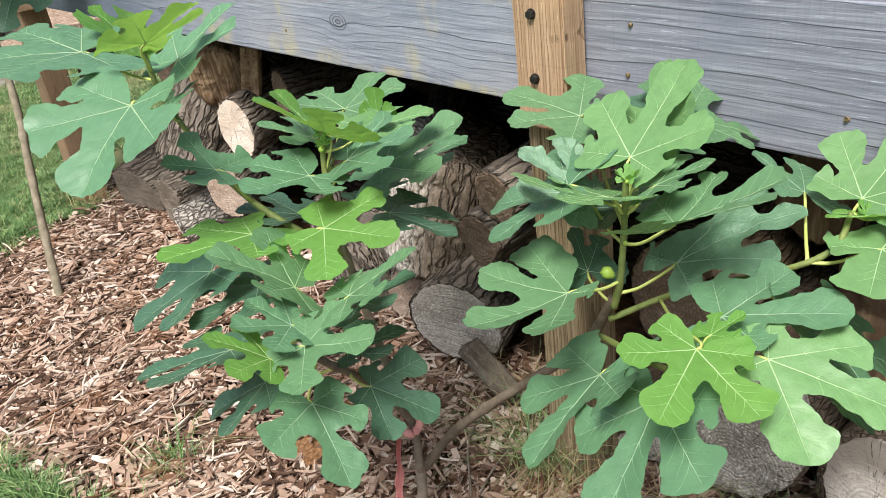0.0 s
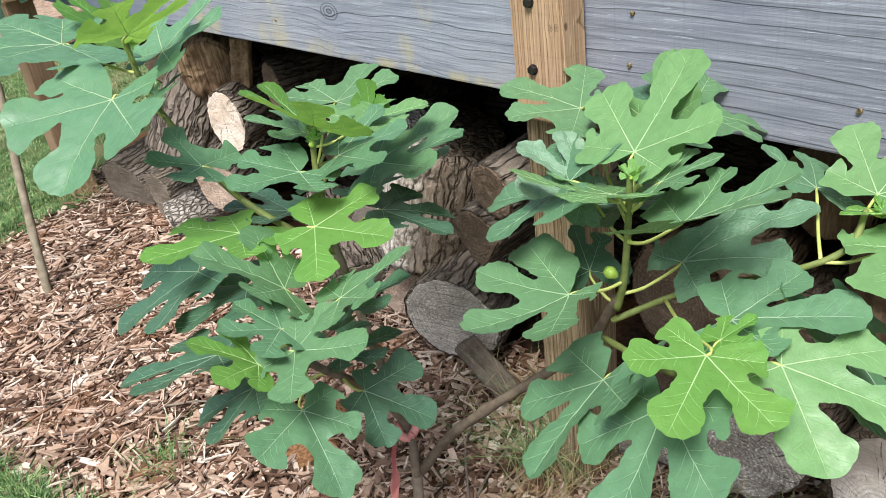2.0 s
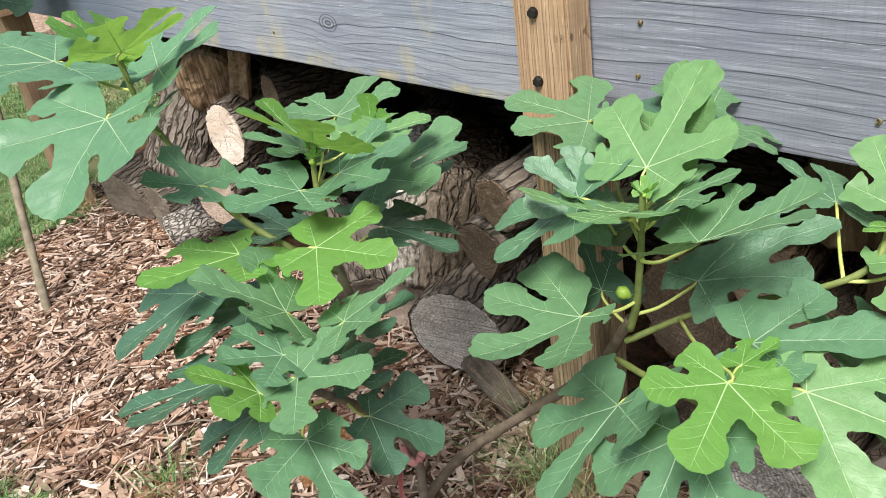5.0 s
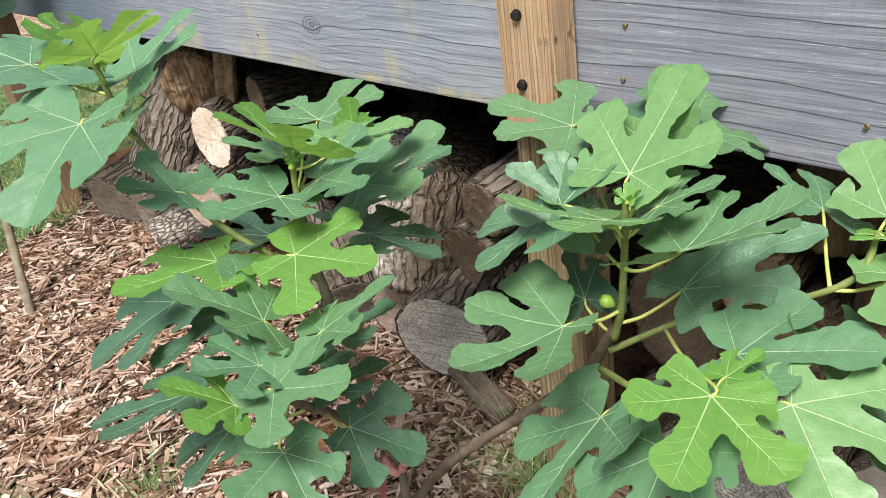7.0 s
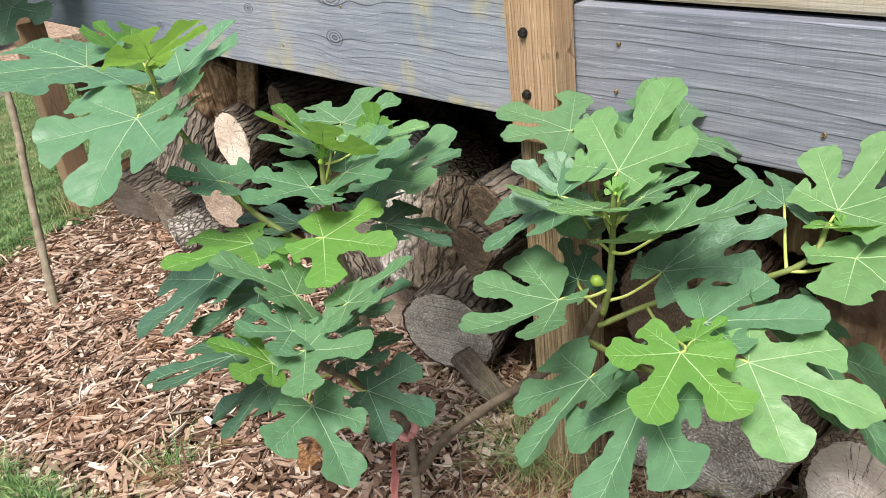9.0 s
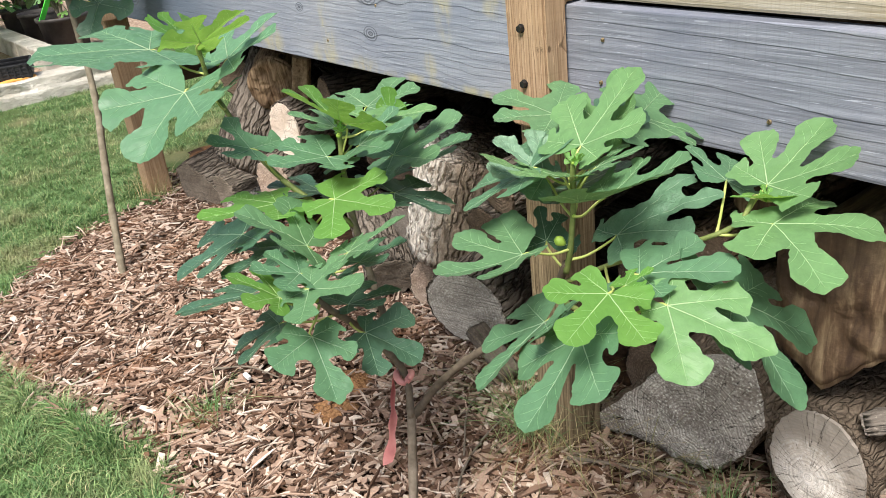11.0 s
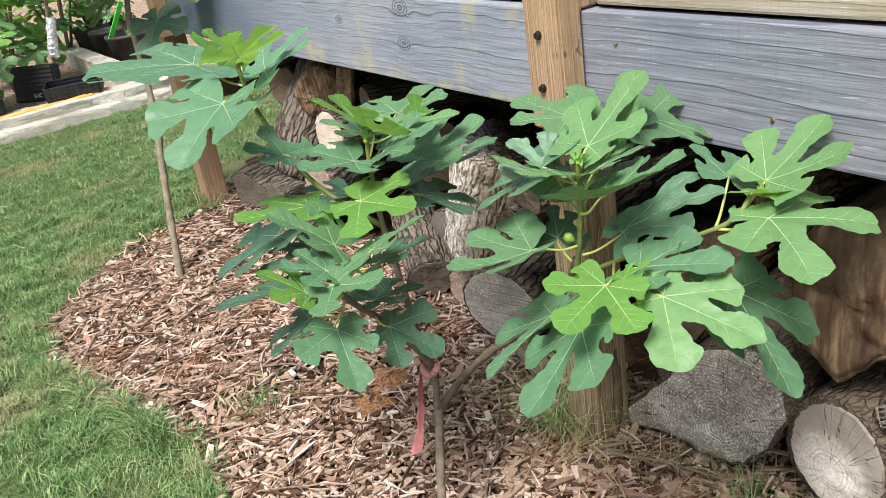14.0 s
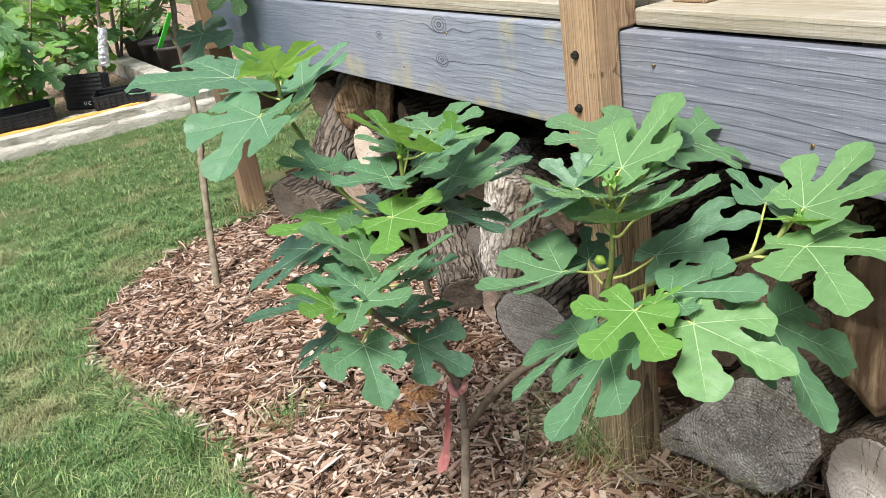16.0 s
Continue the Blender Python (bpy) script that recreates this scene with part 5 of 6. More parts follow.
fig_leaf(bush, pose(-0.126, -0.451, 0.634, 6, 3, 175), 0.128, 0.85, ((-104, 0.56), (-60, 0.75), (0, 1.00), (69, 0.74), (112, 0.64)), ((-82, 0.46), (-28, 0.53), (34, 0.42), (90, 0.46)), (-0.03, 0.00, -0.01, 0.04))
fig_leaf(bush, pose(-0.006, -0.472, 0.604, 43, -3, 145), 0.116, 0.35, ((-100, 0.57), (-58, 0.86), (0, 1.00), (51, 0.66), (112, 0.64)), ((-82, 0.46), (-29, 0.36), (26, 0.42), (82, 0.46)), (0.09, -0.14, -0.01, 0.11), foot=(0.007, -0.459, 0.576))
fig_leaf(bush, pose(-0.182, -0.496, 0.580, -22, -1, 155), 0.131, 0.1, ((-112, 0.64), (-49, 0.81), (0, 1.00), (52, 0.86), (112, 0.64)), ((-81, 0.46), (-29, 0.50), (28, 0.42), (82, 0.46)), (0.02, -0.07, -0.02, 0.07))
fig_leaf(bush, pose(-0.122, -0.461, 0.563, -4, 8, -180), 0.108, 0.05, ((-112, 0.64), (-62, 0.83), (0, 1.00), (55, 0.90), (112, 0.64)), ((-87, 0.46), (-31, 0.42), (28, 0.42), (84, 0.46)), (-0.01, -0.08, -0.00, 0.06))
fig_leaf(bush, pose(0.056, -0.521, 0.599, 21, -9, 161), 0.072, 0.25, ((-91, 0.71), (-49, 0.87), (0, 1.00), (55, 0.90), (112, 0.64)), ((-70, 0.46), (-22, 0.43), (28, 0.42), (84, 0.46)), (0.03, 0.02, -0.01, 0.06))
fig_leaf(bush, pose(0.091, -0.529, 0.590, 4, 11, -60), 0.091, 0.4, ((-131, 0.48), (-70, 0.89), (0, 1.00), (68, 0.78), (111, 0.53)), ((-98, 0.41), (-37, 0.41), (34, 0.32), (92, 0.44)), (0.00, 0.15, -0.06, 0.08))
fig_leaf(bush, pose(0.077, -0.568, 0.588, 38, 5, 145), 0.077, 0.85, ((-100, 0.58), (-55, 0.90), (0, 1.00), (55, 0.90), (95, 0.60)), ((-78, 0.46), (-28, 0.42), (28, 0.42), (75, 0.46)), (-0.11, -0.09, 0.00, 0.01))
fig_leaf(bush, pose(-0.022, -0.567, 0.557, -7, 14, 138), 0.122, 0.12, ((-112, 0.64), (-51, 0.83), (0, 1.00), (53, 0.92), (112, 0.64)), ((-82, 0.46), (-26, 0.42), (26, 0.42), (82, 0.46)), (0.02, -0.07, -0.00, 0.07))
fig_leaf(bush, pose(-0.016, -0.537, 0.494, -26, -5, 135), 0.095, 0.05, ((-112, 0.64), (-53, 0.89), (0, 1.00), (55, 0.90), (112, 0.64)), ((-82, 0.46), (-26, 0.42), (28, 0.42), (84, 0.46)), (-0.01, -0.05, -0.01, 0.05))
fig_leaf(bush, pose(0.113, -0.549, 0.531, -21, -10, -100), 0.107, 0.2, ((-113, 0.39), (-60, 0.75), (0, 1.00), (46, 0.61), (106, 0.43)), ((-87, 0.34), (-30, 0.42), (15, 0.41), (72, 0.33)), (0.02, -0.14, 0.00, 0.04))
fig_leaf(bush, pose(0.082, -0.448, 0.478, -25, 16, -61), 0.093, 0.1, ((-102, 0.39), (-52, 0.83), (0, 1.00), (53, 0.89), (112, 0.31)), ((-77, 0.34), (-26, 0.44), (28, 0.43), (82, 0.27)), (0.01, -0.09, -0.00, 0.06), foot=(0.045, -0.454, 0.488))
fig_leaf(bush, pose(-0.058, -0.272, 0.609, -20, 5, -15), 0.115, 0.1, ((-112, 0.64), (-54, 0.91), (0, 1.00), (41, 0.98), (112, 0.64)), ((-83, 0.46), (-27, 0.42), (21, 0.42), (77, 0.46)), (0.00, -0.06, 0.00, 0.06))
fig_leaf(bush, pose(0.082, -0.454, 0.614, 25, -11, -30), 0.097, 0.35, ((-112, 0.64), (-62, 0.75), (0, 1.00), (70, 0.58), (102, 0.67)), ((-87, 0.46), (-31, 0.42), (35, 0.42), (84, 0.46)), (-0.04, -0.01, 0.01, 0.04))
plain_leaf(bush, pose(0.053, -0.422, 0.576, 20, -7, -32), 0.078, 0.1, (57, 55), (0.90, 0.87), -0.04, 0.00)
plain_leaf(bush, pose(-0.169, -0.346, 0.608, 14, 8, 139), 0.095, 0.1, (62, 48), (0.90, 0.96), -0.06, 0.03)
plain_leaf(bush, pose(0.041, -0.446, 0.510, 1, -6, -8), 0.087, 0.15, (46, 58), (0.96, 0.72), -0.08, 0.04)
# leaves of the stems over the fence post
fig_leaf(bush, pose(0.304, -0.207, 0.745, 33, -7, -6), 0.133, 0.55, ((-110, 0.40), (-58, 0.71), (0, 1.00), (52, 0.84), (93, 0.52)), ((-83, 0.34), (-28, 0.38), (29, 0.39), (76, 0.44)), (-0.05, 0.04, 0.00, 0.07), foot=(0.326, -0.248, 0.724))
fig_leaf(bush, pose(0.155, -0.105, 0.734, 13, -6, 96), 0.114, 0.5, ((-104, 0.34), (-63, 0.89), (0, 1.00), (47, 0.82), (112, 0.64)), ((-83, 0.29), (-31, 0.47), (22, 0.36), (79, 0.46)), (-0.02, -0.09, 0.02, 0.04))
fig_leaf(bush, pose(0.288, -0.142, 0.746, 60, -14, -9), 0.088, 0.55, ((-112, 0.64), (-66, 0.83), (0, 1.00), (61, 0.96), (112, 0.64)), ((-89, 0.46), (-33, 0.42), (30, 0.42), (86, 0.46)), (0.10, -0.05, 0.00, 0.10))
fig_leaf(bush, pose(0.264, -0.137, 0.731, 24, -1, 22), 0.088, 0.12, ((-112, 0.64), (-55, 0.90), (0, 1.00), (55, 0.90), (112, 0.64)), ((-84, 0.46), (-28, 0.42), (28, 0.42), (84, 0.46)), (0.00, -0.06, 0.00, 0.06))
fig_leaf(bush, pose(0.291, -0.078, 0.746, -20, 22, -41), 0.107, 0.45, ((-112, 0.64), (-21, 0.85), (0, 1.00), (55, 0.90), (112, 0.64)), ((-67, 0.46), (-11, 0.68), (28, 0.42), (84, 0.46)), (-0.01, -0.10, -0.01, 0.05))
fig_leaf(bush, pose(0.256, -0.231, 0.698, 31, -0, 97), 0.093, 0.3, ((-97, 0.34), (-41, 1.01), (0, 1.00), (55, 0.90), (112, 0.64)), ((-69, 0.29), (-20, 0.42), (28, 0.42), (84, 0.46)), (-0.00, -0.05, 0.00, 0.05), pucker=0.02)
fig_leaf(bush, pose(0.314, -0.259, 0.720, 7, 19, 133), 0.105, 0.6, ((-112, 0.64), (-55, 0.90), (0, 1.00), (61, 0.94), (115, 0.59)), ((-84, 0.46), (-28, 0.42), (31, 0.42), (88, 0.46)), (-0.07, 0.18, 0.12, 0.06))
fig_leaf(bush, pose(0.248, -0.247, 0.713, -23, -15, 103), 0.119, 0.2, ((-112, 0.64), (-55, 0.90), (0, 1.00), (55, 0.90), (112, 0.64)), ((-84, 0.46), (-28, 0.42), (28, 0.42), (84, 0.46)), (0.00, -0.05, 0.00, 0.06))
plain_leaf(bush, pose(0.286, -0.200, 0.678, -4, -9, 57), 0.093, 0.1, (57, 70), (0.90, 0.98), -0.04, 0.00)
fig_leaf(bush, pose(0.353, -0.233, 0.733, 27, -3, -59), 0.064, 0.45, ((-112, 0.64), (-55, 0.90), (0, 1.00), (55, 0.90), (112, 0.64)), ((-84, 0.46), (-28, 0.42), (28, 0.42), (84, 0.46)), (0.00, -0.06, 0.00, 0.06), foot=(0.322, -0.244, 0.696))
fig_leaf(bush, pose(0.400, -0.270, 0.717, 26, -8, -67), 0.113, 0.35, ((-103, 0.75), (-32, 1.10), (0, 1.00), (50, 0.62), (112, 0.64)), ((-67, 0.46), (-16, 0.63), (27, 0.41), (81, 0.46)), (0.25, 0.06, -0.32, 0.16), foot=(0.319, -0.244, 0.659))
fig_leaf(bush, pose(0.364, -0.209, 0.633, 37, 14, -44), 0.140, 0.15, ((-83, 0.37), (-31, 0.82), (0, 1.00), (23, 0.90), (131, 0.32)), ((-57, 0.32), (-15, 0.53), (11, 0.70), (77, 0.27)), (-0.03, -0.22, -0.03, 0.03), pucker=0.02, foot=(0.314, -0.250, 0.596))
fig_leaf(bush, pose(0.510, -0.101, 0.704, 27, -2, -12), 0.115, 0.55, ((-94, 0.64), (-52, 0.95), (0, 1.00), (46, 0.81), (83, 0.50)), ((-73, 0.46), (-29, 0.39), (27, 0.40), (68, 0.37)), (0.10, 0.08, 0.03, 0.10))
fig_leaf(bush, pose(0.553, -0.155, 0.683, 1, 2, -48), 0.122, 0.55, ((-117, 0.64), (-74, 1.01), (0, 1.00), (50, 0.91), (158, 0.38)), ((-87, 0.47), (-36, 0.40), (24, 0.46), (104, 0.32)), (-0.17, -0.14, -0.03, 0.02))
fig_leaf(bush, pose(0.447, -0.092, 0.692, 5, 25, 31), 0.076, 0.25, ((-112, 0.64), (-55, 0.90), (0, 1.00), (59, 0.94), (112, 0.64)), ((-84, 0.46), (-28, 0.42), (29, 0.42), (85, 0.46)), (0.02, -0.08, -0.01, 0.07), foot=(0.495, -0.181, 0.662))
fig_leaf(bush, pose(0.478, -0.357, 0.650, -10, -12, -166), 0.095, 0.97, ((-102, 0.46), (-51, 0.76), (0, 1.00), (55, 0.94), (106, 0.52)), ((-74, 0.34), (-24, 0.38), (29, 0.41), (78, 0.40)), (0.06, 0.00, 0.02, 0.07), foot=(0.344, -0.211, 0.580))
fig_leaf(bush, pose(0.522, -0.309, 0.630, -10, 20, -81), 0.122, 0.55, ((-130, 0.26), (-51, 0.83), (0, 1.00), (36, 0.75), (107, 0.32)), ((-90, 0.22), (-30, 0.38), (21, 0.43), (71, 0.27)), (-0.10, -0.06, -0.06, 0.02))
fig_leaf(bush, pose(0.470, -0.319, 0.641, 29, -3, -37), 0.038, 0.97, ((-112, 0.64), (-57, 0.86), (0, 1.00), (53, 0.76), (112, 0.64)), ((-85, 0.46), (-29, 0.42), (24, 0.47), (82, 0.46)), (-0.03, -0.02, 0.00, 0.04))
fig_leaf(bush, pose(0.459, -0.280, 0.636, 16, 9, -67), 0.116, 0.3, ((-112, 0.64), (-49, 0.59), (0, 1.00), (45, 0.75), (106, 0.51)), ((-80, 0.46), (-24, 0.42), (23, 0.30), (76, 0.43)), (0.02, -0.09, 0.01, 0.07))
fig_leaf(bush, pose(0.302, -0.322, 0.629, -10, 8, 159), 0.117, 0.4, ((-97, 0.87), (-54, 0.87), (0, 1.00), (50, 1.00), (118, 0.31)), ((-74, 0.39), (-26, 0.45), (23, 0.35), (84, 0.26)), (0.13, 0.18, 0.10, 0.15), foot=(0.318, -0.250, 0.614))
fig_leaf(bush, pose(0.274, -0.251, 0.613, 22, 3, 54), 0.070, 0.1, ((-112, 0.64), (-30, 0.83), (0, 1.00), (55, 0.90), (112, 0.64)), ((-71, 0.46), (-15, 0.55), (28, 0.42), (84, 0.46)), (0.00, -0.04, 0.00, 0.06))
fig_leaf(bush, pose(0.357, -0.342, 0.557, -20, 28, 167), 0.125, 0.2, ((-109, 0.72), (-57, 0.81), (0, 1.00), (66, 0.87), (112, 0.64)), ((-87, 0.39), (-29, 0.33), (33, 0.42), (89, 0.46)), (0.09, -0.09, -0.04, 0.10), foot=(0.355, -0.279, 0.546))
fig_leaf(bush, pose(0.449, -0.374, 0.590, -42, 17, 170), 0.128, 0.2, ((-94, 0.58), (-53, 0.80), (0, 1.00), (55, 0.84), (103, 0.57)), ((-74, 0.46), (-25, 0.35), (29, 0.33), (79, 0.46)), (-0.03, 0.06, 0.03, 0.03))
fig_leaf(bush, pose(0.526, -0.185, 0.587, -38, -24, -90), 0.148, 0.2, ((-112, 0.64), (-55, 0.90), (0, 1.00), (61, 0.90), (104, 0.63)), ((-84, 0.46), (-28, 0.42), (29, 0.34), (82, 0.46)), (0.03, -0.04, -0.01, 0.06))
plain_leaf(bush, pose(0.535, -0.123, 0.700, 7, 20, 144), 0.054, 0.9, (40, 44), (0.85, 0.8), 0.0, 0.1)

# unfolding leaves at the tips of the shoots
for x, y, z, turn in ((0.329, -0.252, 0.742, 20), (0.325, -0.248, 0.738, 140), (0.332, -0.246, 0.74, 260), (-0.346, -0.436, 0.866, 60), (-0.342, -0.43, 0.85, 200), (-0.094, -0.334, 0.742, 10), (-0.098, -0.33, 0.735, 120), (-0.09, -0.336, 0.728, 240), (0.524, -0.122, 0.698, 80)):
    plain_leaf(bush, pose(x, y, z, 48, 0, turn), 0.017, 0.97, (44, 44), (0.8, 0.8), 0.1, 0.2, stalk=False)


def fig_fruit(at, size, turn):
    bm = bmesh.new()
    rows = []
    for j in range(9):
        f = j / 8
        r = size * (0.12 + 0.42 * math.sin(min(1.0, f * 1.05) * math.pi * 0.93) ** 0.8 * (0.55 + 0.45 * f))
        rows.append([bm.verts.new((math.cos(a) * r, math.sin(a) * r, f * size)) for a in (6.2832 * k / 14 for k in range(14))])
    for a, b in zip(rows, rows[1:]):
        for k in range(14):
            bm.faces.new((a[k], a[(k + 1) % 14], b[(k + 1) % 14], b[k]))
    bm.faces.new(rows[0][::-1])
    bm.faces.new(rows[-1])
    return smooth(link("fig_fruit", bm, FIG, bush, pose(*at, *turn), "small unripe green fig"))


fig_fruit((0.315, -0.256, 0.622), 0.016, (30, -50, 0))
fig_fruit((0.322, -0.245, 0.66), 0.006, (20, 40, 0))
fig_fruit((0.331, -0.253, 0.738), 0.005, (10, 20, 0))
fig_fruit((0.072, -0.516, 0.555), 0.010, (-20, 30, 0))
fig_fruit((-0.1, -0.335, 0.715), 0.009, (30, 0, 60))

# pink marking tape tied round the trunk
tape = thing("marking_tape", (0.04, -0.365, 0.335), "pink plastic marking tape tied round the fig trunk", "marking tape")
bm = bmesh.new()
rows = []
for p, w in zip(spline([(0.022, -0.37, 0.345), (0.02, -0.378, 0.318), (0.026, -0.39, 0.275), (0.03, -0.4, 0.235), (0.041, -0.425, 0.189)], 8), [0.0095 + 0.004 * math.sin(k * 0.7) + 0.0002 * k for k in range(33)]):
    a = 0.7 + 6.0 * (p.z - 0.1)
    side = Vector((math.cos(a) * 0.8, 0.6 * math.sin(a), 0.12))
    rows.append([bm.verts.new(p - side * w), bm.verts.new(p + Vector((0, -0.003, 0))), bm.verts.new(p + side * w)])
for a, b in zip(rows, rows[1:]):
    bm.faces.new((a[0], a[1], b[1], b[0]))
    bm.faces.new((a[1], a[2], b[2], b[1]))
bmesh.ops.solidify(bm, geom=bm.faces[:], thickness=0.0006)
smooth(link("tail", bm, TAPE, tape))
knot_ring = [Vector((0.04 + 0.0125 * math.cos(a), -0.3665 + 0.0125 * math.sin(a), 0.338 + 0.004 * math.sin(a * 2))) for a in (6.2832 * k / 20 for k in range(21))]
smooth(link("loop", tube(knot_ring, (0.006, 0.006), 8), TAPE, tape))

# sapling at the end of the bed
sapling = thing("fig_sapling", (-1.52, -0.38, -0.01), "young fig sapling with a bare grey stem", "fig sapling")
STEM_POINTS.clear()
stem(sapling, "stem", [(-1.516, -0.385, -0.04), (-1.54, -0.37, 0.05), (-1.589, -0.34, 0.19), (-1.65, -0.3, 0.36), (-1.69, -0.271, 0.472), (-1.742, -0.248, 0.605), (-1.822, -0.226, 0.793), (-1.861, -0.201, 0.9), (-1.9, -0.19, 1.15)], 0.0125, 0.0085, SAPLING_BARK, "grey-brown jointed stem", 0.16)
plain_leaf(sapling, pose(-1.762, -0.156, 0.784, -39, -7, -134), 0.128, 0.12, (75, 66), (0.97, 0.70), -0.05, 0.01, broad=1.3)
plain_leaf(sapling, pose(-1.83, -0.26, 0.885, -40, 0, 140), 0.13, 0.5, (55, 55), (0.9, 0.9), -0.1, 0.0)
plain_leaf(sapling, pose(-1.72, -0.03, 0.9, -30, 10, 250), 0.12, 0.55, (55, 60), (0.9, 0.9), -0.1, 0.0)
# unseen crown leaves, added overhead to shade the end of the rim board
rng = random.Random(61)
for k in range(26):
    a = rng.uniform(0, 6.28)
    plain_leaf(sapling, pose(-1.86 + 0.26 * math.cos(a), -0.2 + 0.24 * math.sin(a), rng.uniform(1.04, 1.28), rng.uniform(-45, -10), rng.gauss(0, 10), math.degrees(a) - 90), rng.uniform(0.13, 0.17), rng.uniform(0.3, 0.7), (55, 58), (0.9, 0.88), -0.1, 0.0)
plain_leaf(sapling, pose(-1.86, -0.26, 0.98, -35, 0, 170), 0.12, 0.3, (55, 60), (0.9, 0.9), -0.1, 0.0)

# ---- far border with pots ----
def stone_block(y0, y1, seed):
    """A length of the border: a smooth foot and a broken, set-back upper course."""
    bm = box(-4.62, -4.36, y0, y1, -0.05, 0.115, 0)
    bmesh.ops.subdivide_edges(bm, edges=bm.edges[:], cuts=9, use_grid_fill=True)
    for v in bm.verts:
        upper = min(1.0, max(0.0, (v.co.z - 0.045) / 0.02))
        rough = noise.noise_vector(v.co * 7) * 0.007 + noise.noise_vector(v.co * 24) * 0.0035
        v.co += rough * (0.25 + 0.75 * upper)
        if v.co.x > -4.45:
            v.co.x -= 0.022 * upper * (1 + noise.noise(v.co * 9))
    return bm


border = thing("stone_border", (-4.49, -0.7, 0), "low crumbling pale concrete border at the lawn edge", "stone border")
for i in range(6):
    link("stone", stone_block(-2.2 + i * 0.465, -2.2 + (i + 1) * 0.465 + 0.01, i), STONE, border)
bm = bmesh.new()
strip = []
for k in range(60):
    y = -1.6 + 0.03 * k
    z = 0.122 + 0.008 * noise.noise(Vector((y * 5, 0, 0)))
    x = -4.5 + 0.012 * noise.noise(Vector((y * 4, 3, 0)))
    w = 0.022 + 0.014 * noise.noise(Vector((y * 16, 9, 0)))
    strip.append([bm.verts.new((x - w, y, z)), bm.verts.new((x, y, z + 0.006)), bm.verts.new((x + w, y, z - 0.004)), bm.verts.new((x + w, y, z - 0.012)), bm.verts.new((x - w, y, z - 0.012))])
for p, q in zip(strip, strip[1:]):
    for k in range(5):
        bm.faces.new((p[k], p[(k + 1) % 5], q[(k + 1) % 5], q[k]))
link("orange_band", bm, ORANGE, None, None, "frayed orange tape lying along the stone border", "tape")
link("garden_bed", box(-14, -4.6, -4, 1.0, -0.1, 0.075, 0.01), GRAVEL, None, None, "gravelly garden bed with wood chips", "garden bed", "structure")
link("garden_path", box(-14, -5.3, 1.004, 2.4, -0.1, 0.06, 0.01), GRAVEL, None, None, "pale gravel path behind the pots", "path", "structure")
for i in range(5):
    link("paving_block", box(-6.4 + i * 0.33, -6.4 + (i + 1) * 0.33 - 0.02, 0.29, 0.43, 0.07, 0.2, 0.012), STONE, None, None, "pale concrete block edging behind the pots", "block", "", "concrete blocks")


def nursery_tray(m, w, d, h, label):
    ob = link("nursery_tray", None, None, None, m, label, "plastic tray", "", "black nursery trays")
    link("bottom", box(-w / 2, w / 2, -d / 2, d / 2, 0, 0.01, 0.002), BLACK, ob, m)
    for y in (-d / 2, d / 2):
        link("wall", box(-w / 2, w / 2, y - 0.0025, y + 0.0025, 0.0105, h, 0.001), BLACK, ob, m)
    for x in (-w / 2, w / 2):
        link("wall", box(x - 0.0025, x + 0.0025, -d / 2 + 0.003, d / 2 - 0.003, 0.0105, h, 0.001), BLACK, ob, m)
    n = 9
    for y in (-d / 2, d / 2):
        for k in range(4):
            link("rail", box(-w / 2, w / 2, y - 0.005, y + 0.005, 0.012 + k * h / 4, 0.012 + k * h / 4 + h / 7, 0.002), BLACK, ob, m)
    for x in (-w / 2, w / 2):
        for k in range(4):
            link("rail", box(x - 0.005, x + 0.005, -d / 2, d / 2, 0.012 + k * h / 4, 0.012 + k * h / 4 + h / 7, 0.002), BLACK, ob, m)
    for k in range(n):
        x = -w / 2 + w * (k + 0.5) / n
        for y in (-d / 2 - 0.007, d / 2 + 0.007):
            link("rib", box(x - 0.006, x + 0.006, y - 0.002, y + 0.002, 0.005, h, 0.001), BLACK, ob, m)
    for k in range(8):
        y = -d / 2 + d * (k + 0.5) / 8
        link("rail", box(-w / 2, w / 2, y - 0.006, y + 0.006, -0.006, 0.0005, 0.002), BLACK, ob, m)
    return ob


upright = nursery_tray(pose(-4.972, -0.155, 0.19, -102, 0, 43), 0.31, 0.22, 0.07, "black plastic nursery tray standing on its edge")
nursery_tray(pose(-4.615, 0.02, 0.125, 4, 0, 72), 0.33, 0.2, 0.085, "black plastic nursery tray lying on the stone border")
nursery_tray(pose(-4.62, -0.62, 0.143, 5, 0, 88), 0.42, 0.22, 0.085, "black plastic nursery tray with dark leaves in it")
text = bpy.data.curves.new("letters", "FONT")
text.body, text.size, text.extrude = "U C", 0.034, 0.001
letters = new("letters", text)
letters.data.materials.append(PAPER)
letters.matrix_basis = upright.matrix_basis @ pose(-0.005, 0.088, -0.008, 180, 0, 0)
tagged(letters, "white stamped letters on the black tray", "lettering")


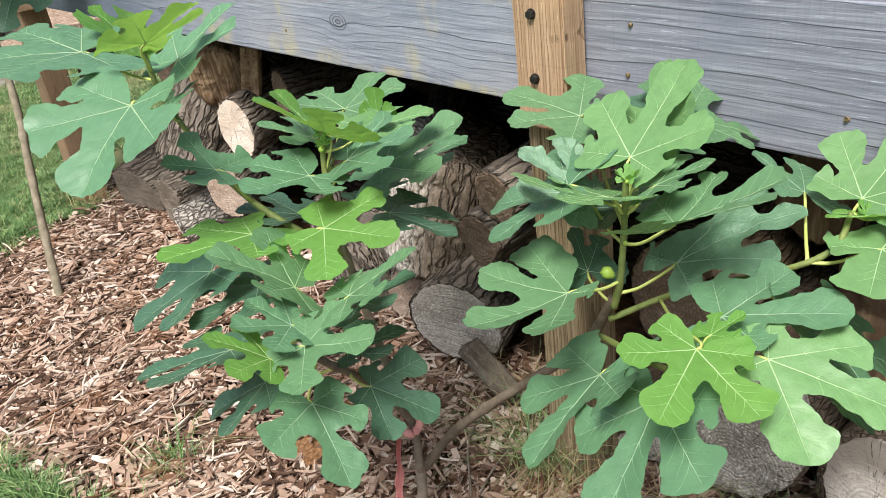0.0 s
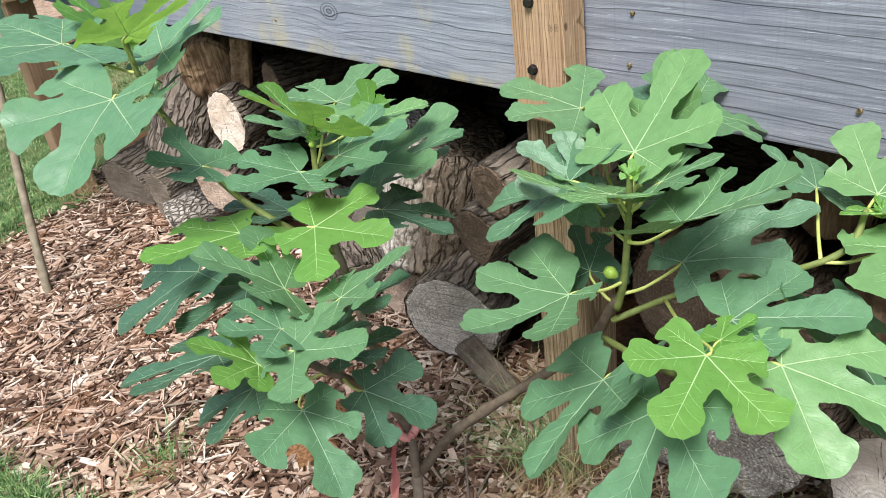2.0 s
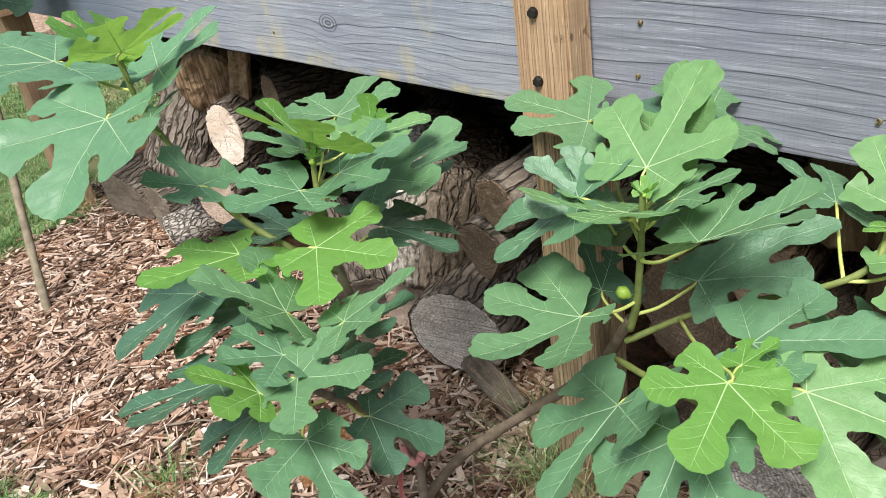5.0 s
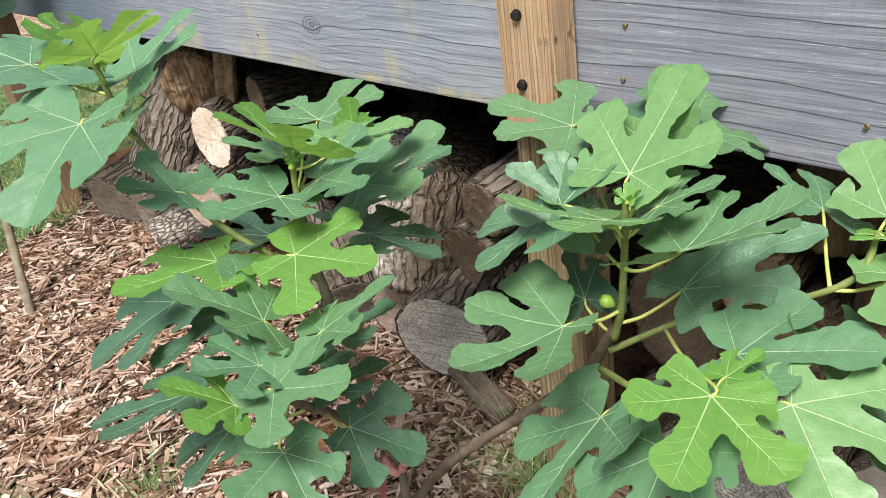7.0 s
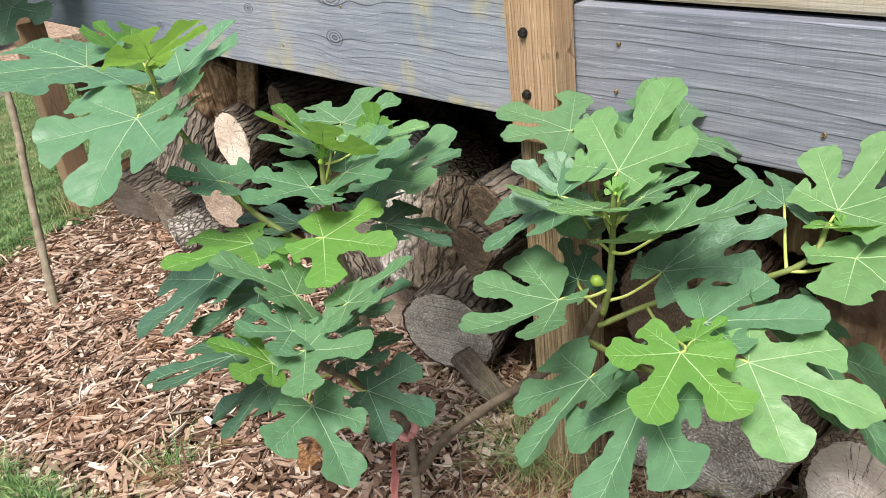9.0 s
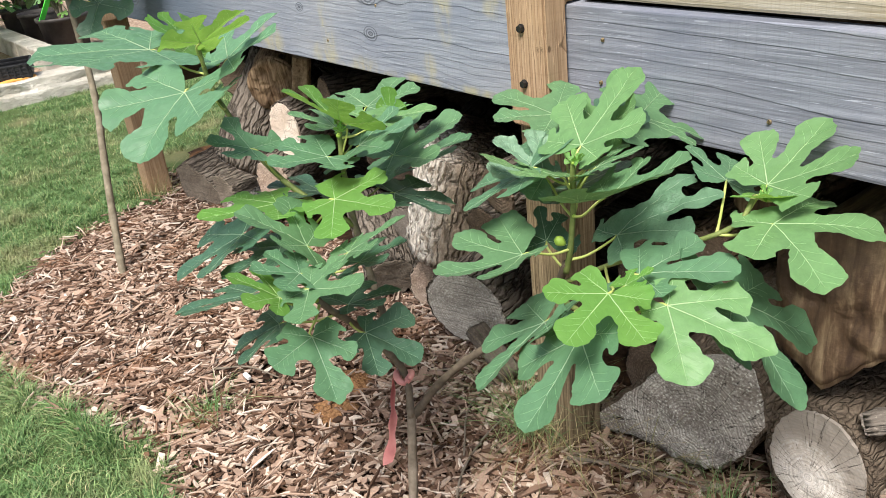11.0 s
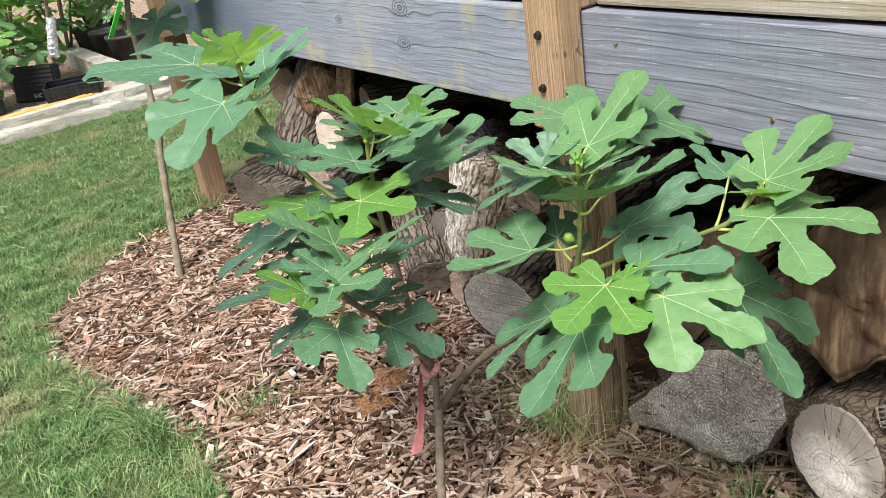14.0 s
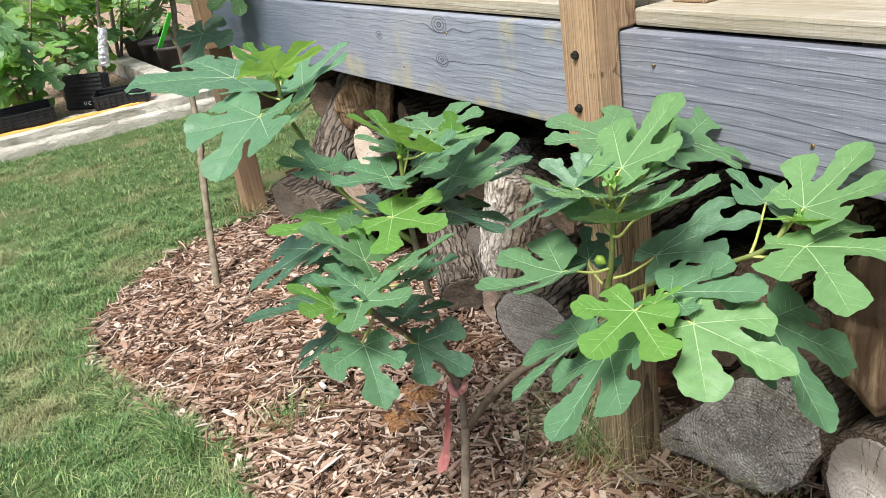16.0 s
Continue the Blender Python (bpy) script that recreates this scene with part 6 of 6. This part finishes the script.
def flower_pot(x, y, z, r, h, label):
    ob = thing("flower_pot", (x, y, z), label, "pot", "dark nursery pots")
    bm = bmesh.new()
    prof = [(0.78, 0), (0.8, 0.02), (0.97, 0.9), (1.04, 0.9), (1.04, 1.0), (0.96, 1.0), (0.93, 0.86), (0.0, 0.84)]
    rows = [[bm.verts.new((x + math.cos(a) * r * q, y + math.sin(a) * r * q, z + h * t)) for a in (6.2832 * k / 28 for k in range(28))] for q, t in prof[:-1]]
    for a, b in zip(rows, rows[1:]):
        for k in range(28):
            bm.faces.new((a[k], a[(k + 1) % 28], b[(k + 1) % 28], b[k]))
    bm.faces.new(rows[0][::-1])
    smooth(link("pot_wall", bm, POT, ob))
    bm = bmesh.new()
    rim = [bm.verts.new((x + math.cos(a) * r * 0.93, y + math.sin(a) * r * 0.93, z + h * 0.86)) for a in (6.2832 * k / 28 for k in range(28))]
    bm.faces.new(rim)
    link("potting_soil", bm, MULCH_SOIL, ob)
    return ob


flower_pot(-6.25, 0.56, 0.075, 0.14, 0.25, "dark plastic nursery pot behind the concrete blocks")
flower_pot(-5.82, 0.59, 0.075, 0.14, 0.25, "dark plastic nursery pot beside another")
flower_pot(-5.36, 0.63, 0.075, 0.17, 0.25, "wide dark plastic nursery pot")
flower_pot(-6.6, 0.8, 0.075, 0.14, 0.27, "dark plastic pot at the back")

stake = thing("wrapped_stake", (-5.2, 0.07, 0.07), "garden stake wrapped in crumpled silver foil", "stake")
smooth(link("pole", tube(spline([(-5.2, 0.02, 0.0), (-5.2, 0.04, 0.2), (-5.2, 0.07, 0.4), (-5.2, 0.15, 0.8)], 4), (0.014, 0.012), 8), SAPLING_BARK, stake))
bm = tube(spline([(-5.2, 0.058, 0.3), (-5.2, 0.075, 0.38), (-5.2, 0.095, 0.46), (-5.2, 0.115, 0.55)], 6), (0.036, 0.03), 16)
for v in bm.verts:
    v.co += noise.noise_vector(v.co * 40) * 0.009
link("foil", bm, FOIL, stake, None, "crumpled silver foil")
link("plant_tag", box(-0.003, 0.003, -0.02, 0.02, -0.14, 0.14, 0.002), TAG, None, pose(-5.3, 0.55, 0.43, -30, 12, 20), "bright green plastic plant tag in a pot", "plant tag")


def background_bush(at, spread, height, count, label, seed, big=0.12):
    """A loose leafy bush; a few leaf shapes shared by all its leaves."""
    rng = random.Random(seed)
    ob = thing("garden_fig", at, label, "fig bush", "fig plants in the far bed")
    shapes = [leaf_meshes(big, *leaf_form((rng.uniform(48, 62), rng.uniform(48, 62)), (0.9, 0.85), rng), (-0.06, -0.12, 0.0, 0.05), seed * 31 + k) for k in range(4)]
    for k, (blade, veins) in enumerate(shapes):
        blade.materials.append(LEAF_TONES[(3, 5, 4, 3)[k]])
        veins.materials.append(VEIN_TONES[(3, 5, 4, 3)[k]])
        veins.materials.append(VEIN_FINE[(3, 5, 4, 3)[k]])
    shoots = []
    for k in range(5):
        a = rng.uniform(0, 6.28)
        top = Vector(at) + Vector((math.cos(a) * spread * 0.6, math.sin(a) * spread * 0.6, height * rng.uniform(0.75, 1.0)))
        line = spline([Vector(at), Vector(at).lerp(top, 0.5) + Vector((0, 0, 0.05)), top], 6)
        shoots.append(line)
        smooth(link("branch", tube(line, (0.013, 0.006), 7, 0.1), SAPLING_BARK, ob))
    for k in range(count):
        line = rng.choice(shoots)
        p = rng.choice(line[3:]) + Vector((rng.gauss(0, spread * 0.3), rng.gauss(0, spread * 0.3), rng.gauss(0, 0.04)))
        i = rng.randrange(4)
        away = p - line[0]
        m = Matrix.Translation(p) @ Euler((rng.gauss(-0.45, 0.3), rng.gauss(0, 0.25), math.atan2(away.y, away.x) - 1.57 + rng.gauss(0, 0.7)), "XYZ").to_matrix().to_4x4() @ Matrix.Scale(rng.uniform(0.7, 1.15), 4)
        leaf = link("leaf", shapes[i][0], None, ob, m)
        link("midrib", shapes[i][1], None, leaf, m)
    return ob


background_bush((-4.9, -0.5, 0.07), 0.4, 0.9, 66, "leafy fig bush in the far garden bed", 5, 0.16)
background_bush((-5.6, -0.2, 0.07), 0.5, 1.1, 66, "leafy fig bush behind the trays", 6, 0.16)
background_bush((-6.3, 0.35, 0.07), 0.5, 1.0, 56, "leafy fig bush behind the foil stake", 7, 0.15)
background_bush((-6.25, 0.56, 0.28), 0.2, 0.35, 24, "small fig plant growing in a nursery pot", 8, 0.08)
background_bush((-5.36, 0.63, 0.28), 0.16, 0.25, 14, "small green plant in a wide pot", 9, 0.07)
background_bush((-7.4, 0.9, 0.0), 0.7, 1.4, 50, "larger leafy bush at the back of the garden", 10, 0.16)
background_bush((-7.6, -0.4, 0.0), 0.8, 1.5, 55, "larger leafy bush behind the bed", 11, 0.16)

# grass growing at posts and in the mulch
scatter("grass_tuft", DRY_GRASS, 80, tuft_place(0.07, -0.06, 0.055), straw_shape(0.06, 0.22), "thin green and dry grass blades round the support post", "grass", 21)
scatter("grass_tuft", DRY_GRASS, 70, tuft_place(0.25, 0.01, 0.09), straw_shape(0.06, 0.22), "dry straw-coloured grass in front of the logs", "grass", 22)
scatter("grass_tuft", GRASS, 110, tuft_place(-0.6, -0.5, 0.045), straw_shape(0.04, 0.11), "small green grass tuft in the mulch", "grass", 23)
scatter("grass_tuft", DRY_GRASS, 160, tuft_place(-2.17, -0.02, 0.07), straw_shape(0.06, 0.22), "grass round the corner post", "grass", 24)
scatter("grass_tuft", DRY_GRASS, 60, tuft_place(-0.12, 0.02, 0.08), straw_shape(0.06, 0.22), "dry grass under the grey log", "grass", 25)
scatter("grass_tuft", GRASS, 150, tuft_place(-0.005, -0.06, 0.035), straw_shape(0.12, 0.28), "green grass blades beside the support post", "grass", 26)
scatter("grass_tuft", GRASS, 60, tuft_place(0.40, 0.03, 0.03), straw_shape(0.08, 0.2), "green grass blades between two logs", "grass", 27)
link("paper_scrap", box(-0.667, -0.64, -0.383, -0.373, 0.012, 0.022, 0.002), PAPER, None, None, "small white scrap lying on the wood chips", "paper scrap")
